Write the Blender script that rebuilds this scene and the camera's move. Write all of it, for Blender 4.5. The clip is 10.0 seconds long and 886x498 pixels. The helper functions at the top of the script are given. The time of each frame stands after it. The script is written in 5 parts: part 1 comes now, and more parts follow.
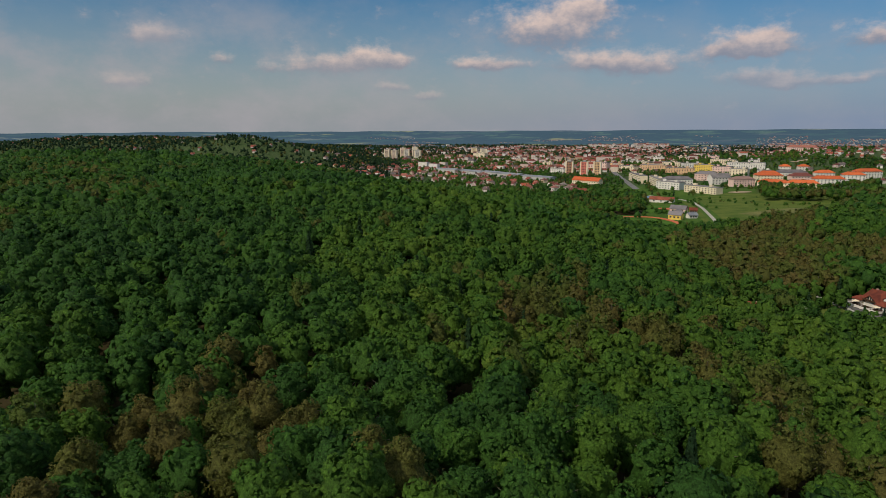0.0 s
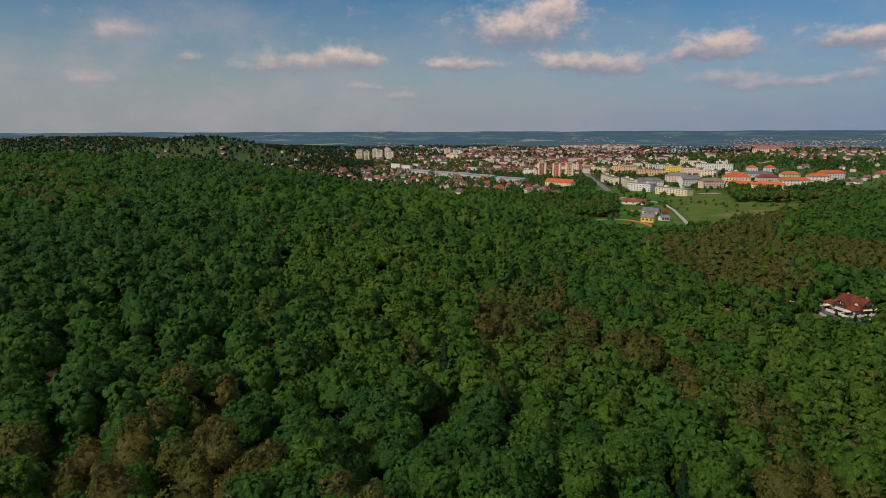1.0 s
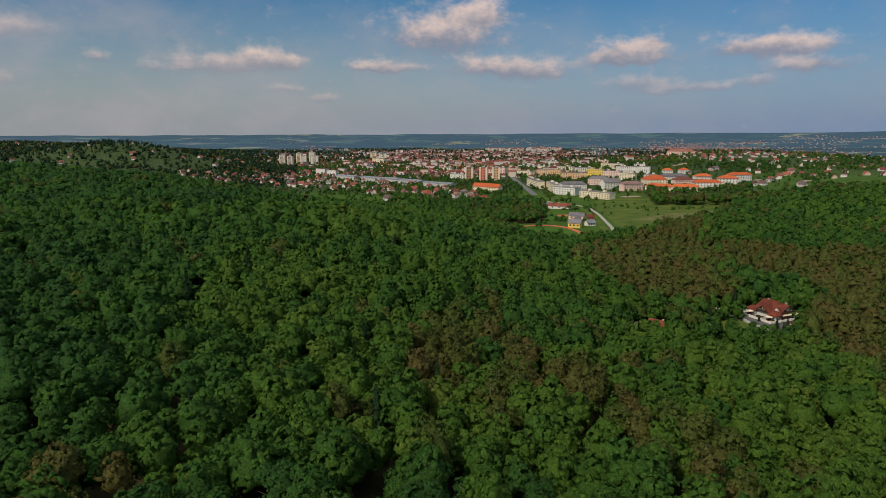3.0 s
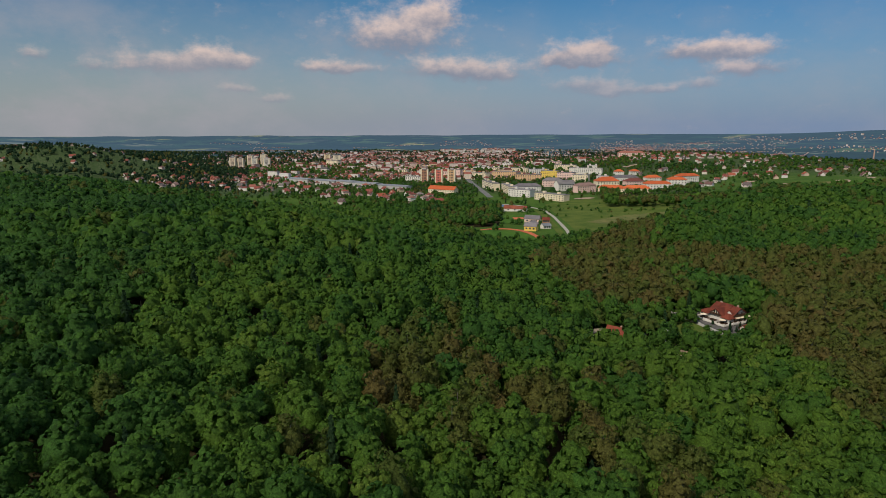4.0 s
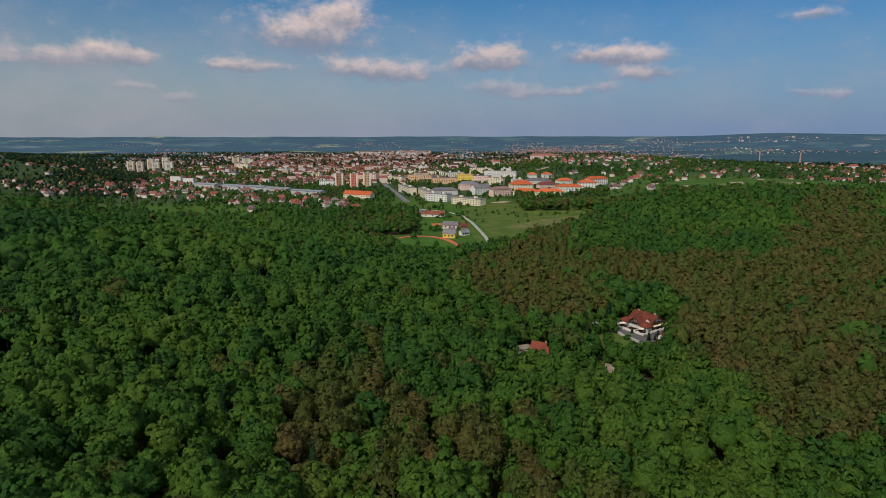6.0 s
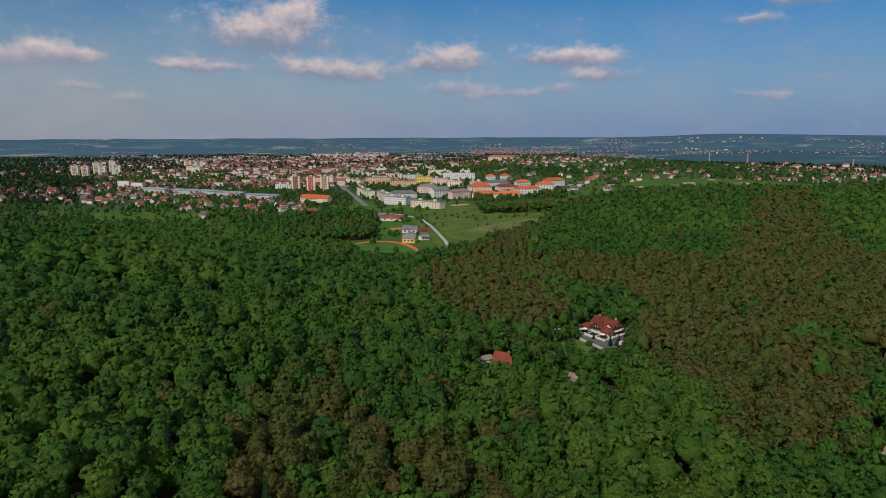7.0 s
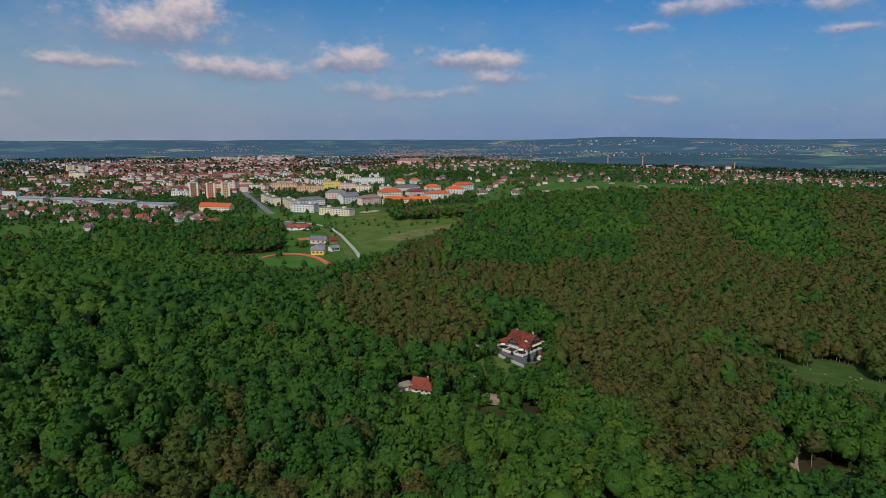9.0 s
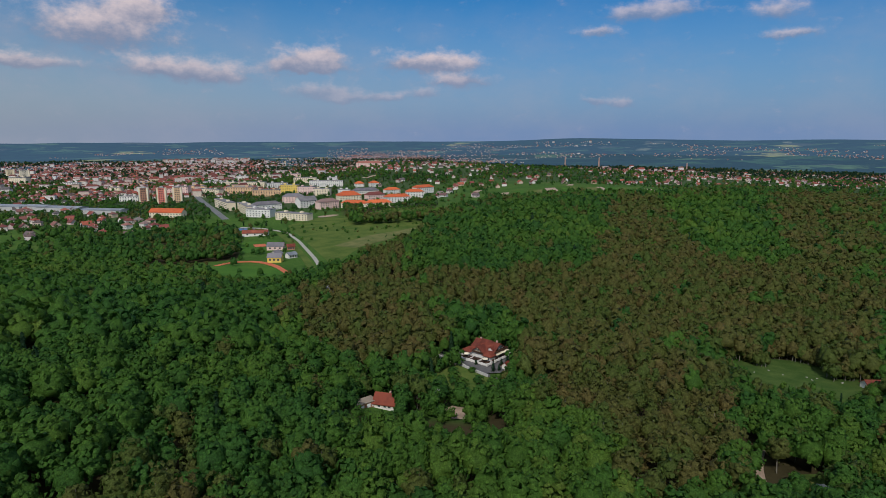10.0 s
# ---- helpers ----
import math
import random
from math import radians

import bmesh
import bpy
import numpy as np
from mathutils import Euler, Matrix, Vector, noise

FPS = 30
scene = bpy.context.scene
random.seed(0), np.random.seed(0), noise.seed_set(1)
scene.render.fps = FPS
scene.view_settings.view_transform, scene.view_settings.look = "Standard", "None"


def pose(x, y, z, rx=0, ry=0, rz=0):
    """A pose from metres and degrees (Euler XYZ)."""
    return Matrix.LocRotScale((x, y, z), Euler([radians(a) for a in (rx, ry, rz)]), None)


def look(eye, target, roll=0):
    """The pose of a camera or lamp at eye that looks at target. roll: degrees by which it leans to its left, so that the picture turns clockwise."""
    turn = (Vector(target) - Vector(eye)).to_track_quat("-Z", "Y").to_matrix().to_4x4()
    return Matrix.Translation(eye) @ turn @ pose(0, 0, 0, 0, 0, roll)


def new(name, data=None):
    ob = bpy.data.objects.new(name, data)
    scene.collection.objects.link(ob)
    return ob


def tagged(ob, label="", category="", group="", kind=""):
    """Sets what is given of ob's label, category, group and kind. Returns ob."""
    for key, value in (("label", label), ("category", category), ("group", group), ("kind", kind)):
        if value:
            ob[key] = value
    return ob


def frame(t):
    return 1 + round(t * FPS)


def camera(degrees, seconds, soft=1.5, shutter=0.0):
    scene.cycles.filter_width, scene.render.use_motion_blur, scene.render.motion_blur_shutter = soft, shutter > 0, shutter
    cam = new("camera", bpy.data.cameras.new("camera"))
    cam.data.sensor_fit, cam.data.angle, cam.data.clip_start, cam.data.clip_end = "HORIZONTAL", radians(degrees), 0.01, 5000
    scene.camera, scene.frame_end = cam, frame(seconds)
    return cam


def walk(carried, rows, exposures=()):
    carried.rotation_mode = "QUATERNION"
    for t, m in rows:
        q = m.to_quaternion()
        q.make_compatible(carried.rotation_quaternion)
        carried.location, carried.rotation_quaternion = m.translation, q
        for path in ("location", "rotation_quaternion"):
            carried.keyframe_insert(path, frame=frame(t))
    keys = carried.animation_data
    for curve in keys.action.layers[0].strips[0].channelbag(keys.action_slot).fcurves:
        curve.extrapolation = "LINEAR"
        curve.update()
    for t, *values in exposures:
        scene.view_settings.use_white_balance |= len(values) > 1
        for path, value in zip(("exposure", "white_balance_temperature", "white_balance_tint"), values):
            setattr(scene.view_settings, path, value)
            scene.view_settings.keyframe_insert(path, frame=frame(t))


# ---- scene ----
cam = camera(72.9, 10.0, soft=0.75)
PATH = [
    (0, (1.746, -13.217, 79.073), (1.674, -11.258, 78.677), -0.2),
    (0.5, (1.652, -9.971, 80.021), (1.614, -8.011, 79.624), -0.2),
    (1, (1.497, -6.642, 80.961), (1.513, -4.681, 80.566), -0.1),
    (1.5, (1.318, -3.372, 81.867), (1.401, -1.413, 81.475), -0.1),
    (2, (1.348, -0.153, 82.863), (1.489, 1.803, 82.473), -0.1),
    (2.5, (1.4, 2.913, 83.831), (1.592, 4.865, 83.442), -0.1),
    (4, (2.252, 12.248, 87.178), (2.649, 14.17, 86.792), -0.1),
    (4.5, (2.765, 15.655, 88.114), (3.234, 17.561, 87.73), -0.0),
    (5, (3.243, 18.999, 89.077), (3.78, 20.887, 88.693), 0.0),
    (5.5, (3.769, 22.085, 90.082), (4.37, 23.954, 89.699), 0.1),
    (7, (6.704, 30.681, 93.518), (7.491, 32.48, 93.139), 0.0),
    (7.5, (7.851, 33.842, 94.708), (8.706, 35.61, 94.332), 0.0),
    (8, (8.877, 36.936, 95.912), (9.805, 38.667, 95.536), 0.1),
    (8.5, (10.026, 39.848, 97.103), (11.02, 41.543, 96.728), 0.1),
    (9, (11.418, 43.008, 98.205), (12.468, 44.669, 97.832), 0.2),
    (9.5, (13.023, 45.93, 99.109), (14.125, 47.557, 98.739), 0.2),
    (10, (14.83, 49.143, 99.966), (15.99, 50.73, 99.598), 0.1),
]
walk(cam, [(t, look(eye, target, roll)) for t, eye, target, roll in PATH], [(0.0, 0.0, 6850, 9), (5.0, 0.0, 6550, 9), (10.0, 0.0, 5850, 10)])

# ---- world: hazy spring sky with scattered cumulus, one sun behind the camera ----
SUN_AZ, SUN_EL = -130.0, 43.0
sun_way = Vector((math.sin(radians(SUN_AZ)) * math.cos(radians(SUN_EL)), math.cos(radians(SUN_AZ)) * math.cos(radians(SUN_EL)), math.sin(radians(SUN_EL))))
sun_data = bpy.data.lights.new("sun", "SUN")
sun_data.energy, sun_data.angle, sun_data.color = 2.75, radians(0.8), (1.0, 0.93, 0.82)
sun = new("sun", sun_data)
sun.matrix_world = look((0, 0, 400), Vector((0, 0, 400)) - sun_way)

# clouds: bearing, height, half width, half height, in degrees of the sky
CUMULUS = [
    (7.5, 8.8, 4.6, 2.0), (10.8, 10.6, 2.0, 1.2), (-11.6, 6.0, 4.2, 1.0), (-8.5, 6.7, 1.6, 0.9), (-6.3, 6.3, 1.0, 0.6),
    (0.3, 6.1, 1.5, 0.6), (3.1, 6.0, 2.0, 0.5), (11.9, 6.0, 3.2, 0.9), (16.0, 5.6, 3.0, 0.9), (23.0, 7.0, 2.0, 1.0),
    (25.7, 7.4, 1.3, 1.0), (23.7, 6.5, 3.2, 0.6), (33.8, 7.0, 3.0, 0.8), (37.1, 7.0, 2.2, 0.9), (37.6, 5.5, 2.5, 0.7),
]
SMALL_CLOUDS = [
    (24.7, 4.4, 2.5, 0.7), (27.1, 3.8, 1.6, 0.5), (30.8, 4.0, 1.7, 0.5), (34.4, 4.4, 1.1, 0.5), (-3.4, 3.3, 1.1, 0.5),
    (-6.6, 4.1, 1.1, 0.45), (-21.5, 6.3, 0.9, 0.6), (-27.1, 8.0, 1.8, 0.9), (-29.0, 4.3, 1.6, 0.7), (-17.6, 5.7, 1.0, 0.6),
    (49.9, 3.6, 0.9, 0.4), (52.3, 3.4, 1.1, 0.5), (52.8, 10.8, 2.2, 0.7), (56.0, 11.1, 2.0, 0.8), (50.0, 9.5, 1.7, 0.4),
    (65.2, 8.6, 1.7, 0.4), (64.1, 10.3, 1.6, 1.0),
]
SKY_GAIN = 0.066


def wire(tree, kind, put=()):
    """A node of that kind; its inputs by name or number: a value or another node's output."""
    node = tree.nodes.new(kind)
    for key, value in dict(put).items():
        if isinstance(value, bpy.types.NodeSocket):
            tree.links.new(value, node.inputs[key])
        else:
            node.inputs[key].default_value = value
    return node


def calc(tree, operation, a, b=0.0, c=0.0, clamp=False):
    node = wire(tree, "ShaderNodeMath", {0: a, 1: b, 2: c})
    node.operation, node.use_clamp = operation, clamp
    return node.outputs[0]


def blend_colour(tree, factor, a, b, blend="MIX"):
    node = tree.nodes.new("ShaderNodeMix")
    node.data_type, node.blend_type = "RGBA", blend
    for key, value in ((0, factor), (6, a), (7, b)):
        if isinstance(value, bpy.types.NodeSocket):
            tree.links.new(value, node.inputs[key])
        else:
            node.inputs[key].default_value = value
    return node.outputs[2]


def remap(tree, value, lo, hi, to_lo=0.0, to_hi=1.0, smooth_step=True):
    node = wire(tree, "ShaderNodeMapRange", {0: value, 1: lo, 2: hi, 3: to_lo, 4: to_hi})
    node.interpolation_type = "SMOOTHSTEP" if smooth_step else "LINEAR"
    return node.outputs[0]


def build_world():
    world = bpy.data.worlds.new("sky")
    scene.world = world
    world.use_nodes = True
    tree = world.node_tree
    tree.nodes.clear()
    coords = wire(tree, "ShaderNodeTexCoord").outputs["Generated"]
    air = wire(tree, "ShaderNodeTexSky")
    air.sky_type, air.sun_disc, air.sun_elevation, air.sun_rotation = "NISHITA", False, radians(SUN_EL), radians(SUN_AZ)
    air.altitude, air.air_density, air.dust_density, air.ozone_density = 200.0, 1.0, 0.6, 3.0
    sky = blend_colour(tree, 1.0, air.outputs[0], (SKY_GAIN * 0.96, SKY_GAIN * 1.03, SKY_GAIN * 1.05, 1), "MULTIPLY")
    tint = wire(tree, "ShaderNodeHueSaturation", {"Saturation": 1.35, "Color": sky})
    sky = tint.outputs[0]
    axes = wire(tree, "ShaderNodeSeparateXYZ", {0: coords}).outputs
    bearing = calc(tree, "MULTIPLY", calc(tree, "ARCTAN2", axes[0], axes[1]), 180 / math.pi)
    rise = calc(tree, "MULTIPLY", calc(tree, "ARCSINE", axes[2]), 180 / math.pi)
    # grey-blue haze low over the land
    low = calc(tree, "POWER", remap(tree, rise, 12.0, 0.5, smooth_step=False), 1.0)
    haze = blend_colour(tree, remap(tree, bearing, -25.0, 45.0), (0.275, 0.302, 0.335, 1), (0.232, 0.278, 0.405, 1))
    sky = blend_colour(tree, calc(tree, "MULTIPLY", low, 0.95), sky, haze)
    deep = blend_colour(tree, remap(tree, bearing, 0.0, 55.0), (1, 1, 1, 1), (0.74, 0.90, 1.0, 1))
    sky = blend_colour(tree, 1.0, sky, deep, "MULTIPLY")
    # soft ragged edges
    place = wire(tree, "ShaderNodeCombineXYZ", {0: bearing, 1: calc(tree, "MULTIPLY", rise, 1.5), 2: 0.0}).outputs[0]
    ragged = wire(tree, "ShaderNodeTexNoise", {"Vector": place, "Scale": 0.55, "Detail": 6.0, "Roughness": 0.62}).outputs
    fine = calc(tree, "SUBTRACT", ragged[0], 0.5)
    parts_ = wire(tree, "ShaderNodeSeparateColor", {0: ragged[1]}).outputs
    bent_b = calc(tree, "MULTIPLY_ADD", calc(tree, "SUBTRACT", parts_[1], 0.5), 2.6, bearing)
    bent_r = calc(tree, "MULTIPLY_ADD", calc(tree, "SUBTRACT", parts_[2], 0.5), 1.2, calc(tree, "ADD", rise, 0.5))

    def gather(clouds):
        cover, lit = 0.0, 0.0
        for b, r, w, h in clouds:
            du = calc(tree, "DIVIDE", calc(tree, "SUBTRACT", bent_b, b), w * 1.15)
            dv = calc(tree, "DIVIDE", calc(tree, "SUBTRACT", bent_r, r), h * 1.1)
            under = calc(tree, "MULTIPLY", calc(tree, "MINIMUM", dv, 0.0), 0.5)
            far = calc(tree, "ADD", calc(tree, "MULTIPLY", du, du), calc(tree, "MULTIPLY", calc(tree, "ADD", dv, under), calc(tree, "ADD", dv, under)))
            body = calc(tree, "EXPONENT", calc(tree, "MULTIPLY", far, -1.0))
            cover = calc(tree, "ADD", body, cover)
            lit = calc(tree, "MULTIPLY_ADD", body, dv, lit)
        return cover, lit

    for clouds, thick in ((CUMULUS, 0.90), (SMALL_CLOUDS, 0.62)):
        cover, lit = gather(clouds)
        dense = calc(tree, "MULTIPLY_ADD", fine, 1.25, cover)
        mask = calc(tree, "MULTIPLY", remap(tree, dense, 0.06, 1.0), thick)
        top = remap(tree, calc(tree, "MULTIPLY_ADD", fine, 1.6, calc(tree, "DIVIDE", lit, calc(tree, "MAXIMUM", cover, 0.15))), -0.45, 0.95)
        colour = blend_colour(tree, top, (0.235, 0.250, 0.325, 1), (0.77, 0.60, 0.54, 1))
        colour = blend_colour(tree, remap(tree, rise, 9.0, 2.5, 0.0, 0.45), colour, haze)
        sky = blend_colour(tree, mask, sky, colour)
    # thin milky veil to the west
    veil = wire(tree, "ShaderNodeTexNoise", {"Vector": place, "Scale": 0.12, "Detail": 6.0, "Roughness": 0.6}).outputs[0]
    west = remap(tree, bearing, 22.0, -28.0)
    veil = calc(tree, "MULTIPLY", remap(tree, veil, 0.38, 0.72), calc(tree, "MULTIPLY_ADD", west, 0.42, 0.22))
    veil = calc(tree, "MULTIPLY", veil, remap(tree, rise, 15.0, 6.0))
    sky = blend_colour(tree, veil, sky, (0.37, 0.355, 0.40, 1))
    # fair-weather clouds added unseen overhead and all round, brightened to fill the shadows
    over = wire(tree, "ShaderNodeTexNoise", {"Vector": coords, "Scale": 2.6, "Detail": 5.0, "Roughness": 0.6}).outputs[0]
    over = calc(tree, "MULTIPLY", remap(tree, over, 0.44, 0.60), remap(tree, rise, 16.0, 28.0))
    sky = blend_colour(tree, calc(tree, "MULTIPLY", over, 0.85), sky, (1.16, 1.14, 1.12, 1))
    back = wire(tree, "ShaderNodeBackground", {0: sky, 1: 1.0}).outputs[0]
    wire(tree, "ShaderNodeOutputWorld", {0: back})


build_world()

# ---- materials ----
def material(name):
    mat = bpy.data.materials.new(name)
    mat.use_nodes = True
    mat.node_tree.nodes.clear()
    return mat, mat.node_tree


def attribute(tree, name):
    node = tree.nodes.new("ShaderNodeAttribute")
    node.attribute_name = name
    return node


def finish(tree, colour, rough=0.8, metal=0.0, bump=None, bump_far=0.1, through_light=0.0, spec=0.3, glow=None):
    shader = wire(tree, "ShaderNodeBsdfPrincipled", {"Base Color": colour, "Roughness": rough, "Metallic": metal, "Specular IOR Level": spec})
    if bump is not None:
        node = wire(tree, "ShaderNodeBump", {"Strength": 0.6, "Distance": bump_far, "Height": bump})
        tree.links.new(node.outputs[0], shader.inputs["Normal"])
    out = shader.outputs[0]
    if through_light:
        leaf = wire(tree, "ShaderNodeBsdfTranslucent", {0: colour})
        out = wire(tree, "ShaderNodeMixShader", {0: through_light, 1: out, 2: leaf.outputs[0]}).outputs[0]
    if glow is not None:
        shine = wire(tree, "ShaderNodeEmission", {0: glow[0], 1: 1.0})
        out = wire(tree, "ShaderNodeMixShader", {0: glow[1], 1: out, 2: shine.outputs[0]}).outputs[0]
    wire(tree, "ShaderNodeOutputMaterial", {0: out})


def ramp(tree, value, stops):
    node = wire(tree, "ShaderNodeValToRGB", {0: value})
    band = node.color_ramp
    while len(band.elements) < len(stops):
        band.elements.new(0.5)
    for element, (at, colour) in zip(band.elements, stops):
        element.position, element.color = at, (*colour, 1)
    return node.outputs[0]


def noise_at(tree, scale, detail=4.0, rough=0.6, vector=None):
    if vector is None:
        vector = wire(tree, "ShaderNodeNewGeometry").outputs["Position"]
    return wire(tree, "ShaderNodeTexNoise", {"Vector": vector, "Scale": scale, "Detail": detail, "Roughness": rough}).outputs[0]


def leaf_material(name, stops, source):
    """Foliage: each tree has its own tone, each clump varies a little."""
    mat, tree = material(name)
    if source == "object":
        tone = calc(tree, "MULTIPLY_ADD", wire(tree, "ShaderNodeObjectInfo").outputs["Random"], 0.55, 0.12)
    else:
        tone = attribute(tree, "tone").outputs["Fac"]
    geo = wire(tree, "ShaderNodeNewGeometry")
    island = geo.outputs["Random Per Island"]
    mixed = calc(tree, "MULTIPLY_ADD", calc(tree, "SUBTRACT", island, 0.5), 0.16, tone)
    colour = ramp(tree, mixed, stops)
    value = remap(tree, noise_at(tree, 0.9, 2.0), 0.3, 0.7, 0.80, 1.20)
    leafy = noise_at(tree, 2.8, 4.0, 0.75)
    value = calc(tree, "MULTIPLY", value, remap(tree, leafy, 0.32, 0.68, 0.58, 1.42))
    value = calc(tree, "MULTIPLY", value, calc(tree, "MULTIPLY_ADD", island, 0.2, 0.9))
    colour = blend_colour(tree, 1.0, colour, wire(tree, "ShaderNodeCombineColor", {0: value, 1: value, 2: value}).outputs[0], "MULTIPLY")
    finish(tree, colour, rough=0.62, bump=leafy, bump_far=0.3, through_light=0.5, spec=0.14)
    return mat


GREENS = [(0.0, (0.031, 0.088, 0.020)), (0.35, (0.048, 0.124, 0.020)), (0.62, (0.072, 0.152, 0.020)), (0.85, (0.095, 0.172, 0.022)), (1.0, (0.120, 0.176, 0.026))]
BROWNS = [(0.0, (0.142, 0.114, 0.034)), (0.35, (0.126, 0.120, 0.031)), (0.7, (0.106, 0.126, 0.027)), (1.0, (0.086, 0.126, 0.024))]
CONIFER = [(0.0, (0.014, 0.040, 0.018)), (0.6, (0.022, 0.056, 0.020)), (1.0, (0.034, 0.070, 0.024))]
LEAF = leaf_material("spring leaves", GREENS, "object")
LEAF_BROWN = leaf_material("budding twigs", BROWNS, "object")
LEAF_DARK = leaf_material("conifer needles", CONIFER, "object")
WOOD_GREEN = leaf_material("wood leaves", GREENS, "attribute")
WOOD_BROWN = leaf_material("wood twigs", BROWNS, "attribute")
WOOD_DARK = leaf_material("wood needles and hazed trees", CONIFER, "attribute")


def plain(name, low, high, scale=1.0, rough=0.8, bump=0.0, spread=0.0, spec=0.3, metal=0.0, island=False):
    """A worn surface between two colours: noise at two scales, and a shift for each piece."""
    mat, tree = material(name)
    here = wire(tree, "ShaderNodeNewGeometry").outputs["Position"]
    broad = noise_at(tree, 0.25 * scale, 3.0, 0.55, here)
    fine = noise_at(tree, 3.0 * scale, 5.0, 0.65, here)
    mix = calc(tree, "ADD", calc(tree, "MULTIPLY", broad, 0.6), calc(tree, "MULTIPLY", fine, 0.4))
    if spread:
        if island:
            piece = wire(tree, "ShaderNodeNewGeometry").outputs["Random Per Island"]
        else:
            piece = wire(tree, "ShaderNodeObjectInfo").outputs["Random"]
        mix = calc(tree, "MULTIPLY_ADD", calc(tree, "SUBTRACT", piece, 0.5), spread, mix)
    colour = blend_colour(tree, remap(tree, mix, 0.25, 0.75), (*low, 1), (*high, 1))
    finish(tree, colour, rough, metal, fine if bump else None, bump, spec=spec)
    return mat


def varied(name, stops, rough=0.8, source="island", dirt=0.25, scale=0.4):
    """One colour for each building out of a set, with streaks of dirt."""
    mat, tree = material(name)
    if source == "island":
        pick = wire(tree, "ShaderNodeNewGeometry").outputs["Random Per Island"]
    elif source == "tone":
        pick = attribute(tree, "tone").outputs["Fac"]
    else:
        pick = wire(tree, "ShaderNodeObjectInfo").outputs["Random"]
    colour = ramp(tree, pick, stops)
    worn = remap(tree, noise_at(tree, scale, 5.0, 0.65), 0.3, 0.7, 1.0 - dirt, 1.0)
    colour = blend_colour(tree, 1.0, colour, wire(tree, "ShaderNodeCombineColor", {0: worn, 1: worn, 2: worn}).outputs[0], "MULTIPLY")
    finish(tree, colour, rough)
    return mat


BARK = plain("bark", (0.10, 0.085, 0.06), (0.24, 0.21, 0.16), 2.0, 0.9, 0.03)
PALE_BARK = plain("pale bark", (0.13, 0.115, 0.085), (0.28, 0.25, 0.20), 2.0, 0.9, 0.03)
WALL_STOPS = [(0.0, (0.72, 0.67, 0.60)), (0.25, (0.58, 0.49, 0.42)), (0.5, (0.77, 0.72, 0.65)), (0.65, (0.58, 0.44, 0.30)), (0.85, (0.60, 0.46, 0.42)), (1.0, (0.82, 0.80, 0.74))]
ROOF_STOPS = [(0.0, (0.14, 0.050, 0.040)), (0.25, (0.22, 0.062, 0.046)), (0.45, (0.30, 0.078, 0.050)), (0.6, (0.19, 0.080, 0.062)), (0.76, (0.12, 0.105, 0.10)), (0.90, (0.42, 0.105, 0.055)), (1.0, (0.22, 0.19, 0.17))]
FAR_WALL = varied("far town plaster", WALL_STOPS)
FAR_ROOF = varied("far town tiles", ROOF_STOPS)
HOUSE_WALL = varied("house plaster", WALL_STOPS, source="object")
HOUSE_ROOF = varied("house tiles", ROOF_STOPS, source="object", scale=1.2)
BLOCK_WALL = varied("block plaster", [(0.0, (0.66, 0.58, 0.46)), (0.3, (0.70, 0.60, 0.42)), (0.5, (0.62, 0.44, 0.34)), (0.7, (0.72, 0.68, 0.60)), (0.88, (0.70, 0.54, 0.30)), (1.0, (0.64, 0.50, 0.46))], source="object")
BLOCK_ROOF = plain("bitumen roof", (0.12, 0.11, 0.11), (0.24, 0.22, 0.21), 0.5, 0.9, spread=0.4)
GREY_ROOF = plain("slate roof", (0.11, 0.10, 0.105), (0.20, 0.18, 0.18), 0.6, 0.8, spread=0.4)
DARK_GLASS = plain("window glass", (0.03, 0.035, 0.04), (0.07, 0.08, 0.09), 1.0, 0.15, spec=0.6)
RED_TILE = plain("red clay tiles", (0.090, 0.020, 0.011), (0.22, 0.048, 0.023), 1.4, 0.75, 0.04, spread=0.2)
ORANGE_TILE = plain("orange clay tiles", (0.42, 0.085, 0.025), (0.62, 0.14, 0.04), 1.0, 0.75, 0.04, spread=0.3)
CLAY_TILE = plain("brown-red clay tiles", (0.17, 0.045, 0.026), (0.32, 0.090, 0.045), 1.0, 0.75, 0.04, spread=0.2)
WHITE_WALL = plain("white plaster", (0.58, 0.54, 0.47), (0.78, 0.73, 0.65), 0.9, 0.85, 0.01)
CREAM_WALL = plain("cream plaster", (0.66, 0.54, 0.36), (0.80, 0.69, 0.50), 0.6, 0.85, 0.01)
PINK_WALL = plain("pink plaster", (0.64, 0.43, 0.35), (0.78, 0.56, 0.48), 0.6, 0.85, 0.01)
BROWN_PANEL = plain("brown panel", (0.30, 0.14, 0.08), (0.42, 0.21, 0.12), 0.6, 0.8, 0.01)
RED_PANEL = plain("salmon panel", (0.60, 0.15, 0.10), (0.76, 0.24, 0.17), 0.6, 0.8, 0.01)
OCHRE_PANEL = plain("ochre panel", (0.56, 0.34, 0.18), (0.70, 0.46, 0.26), 0.6, 0.8, 0.01)
YELLOW_WALL = plain("yellow plaster", (0.66, 0.44, 0.08), (0.80, 0.58, 0.14), 0.6, 0.8, 0.01)
DARK_WOOD = plain("dark stained timber", (0.035, 0.018, 0.010), (0.09, 0.045, 0.024), 2.5, 0.7, 0.02)
STONE = plain("grey stone", (0.09, 0.085, 0.08), (0.20, 0.19, 0.175), 1.5, 0.9, 0.05)
PAVING = plain("worn paving", (0.065, 0.062, 0.058), (0.14, 0.13, 0.12), 1.0, 0.9, 0.01)
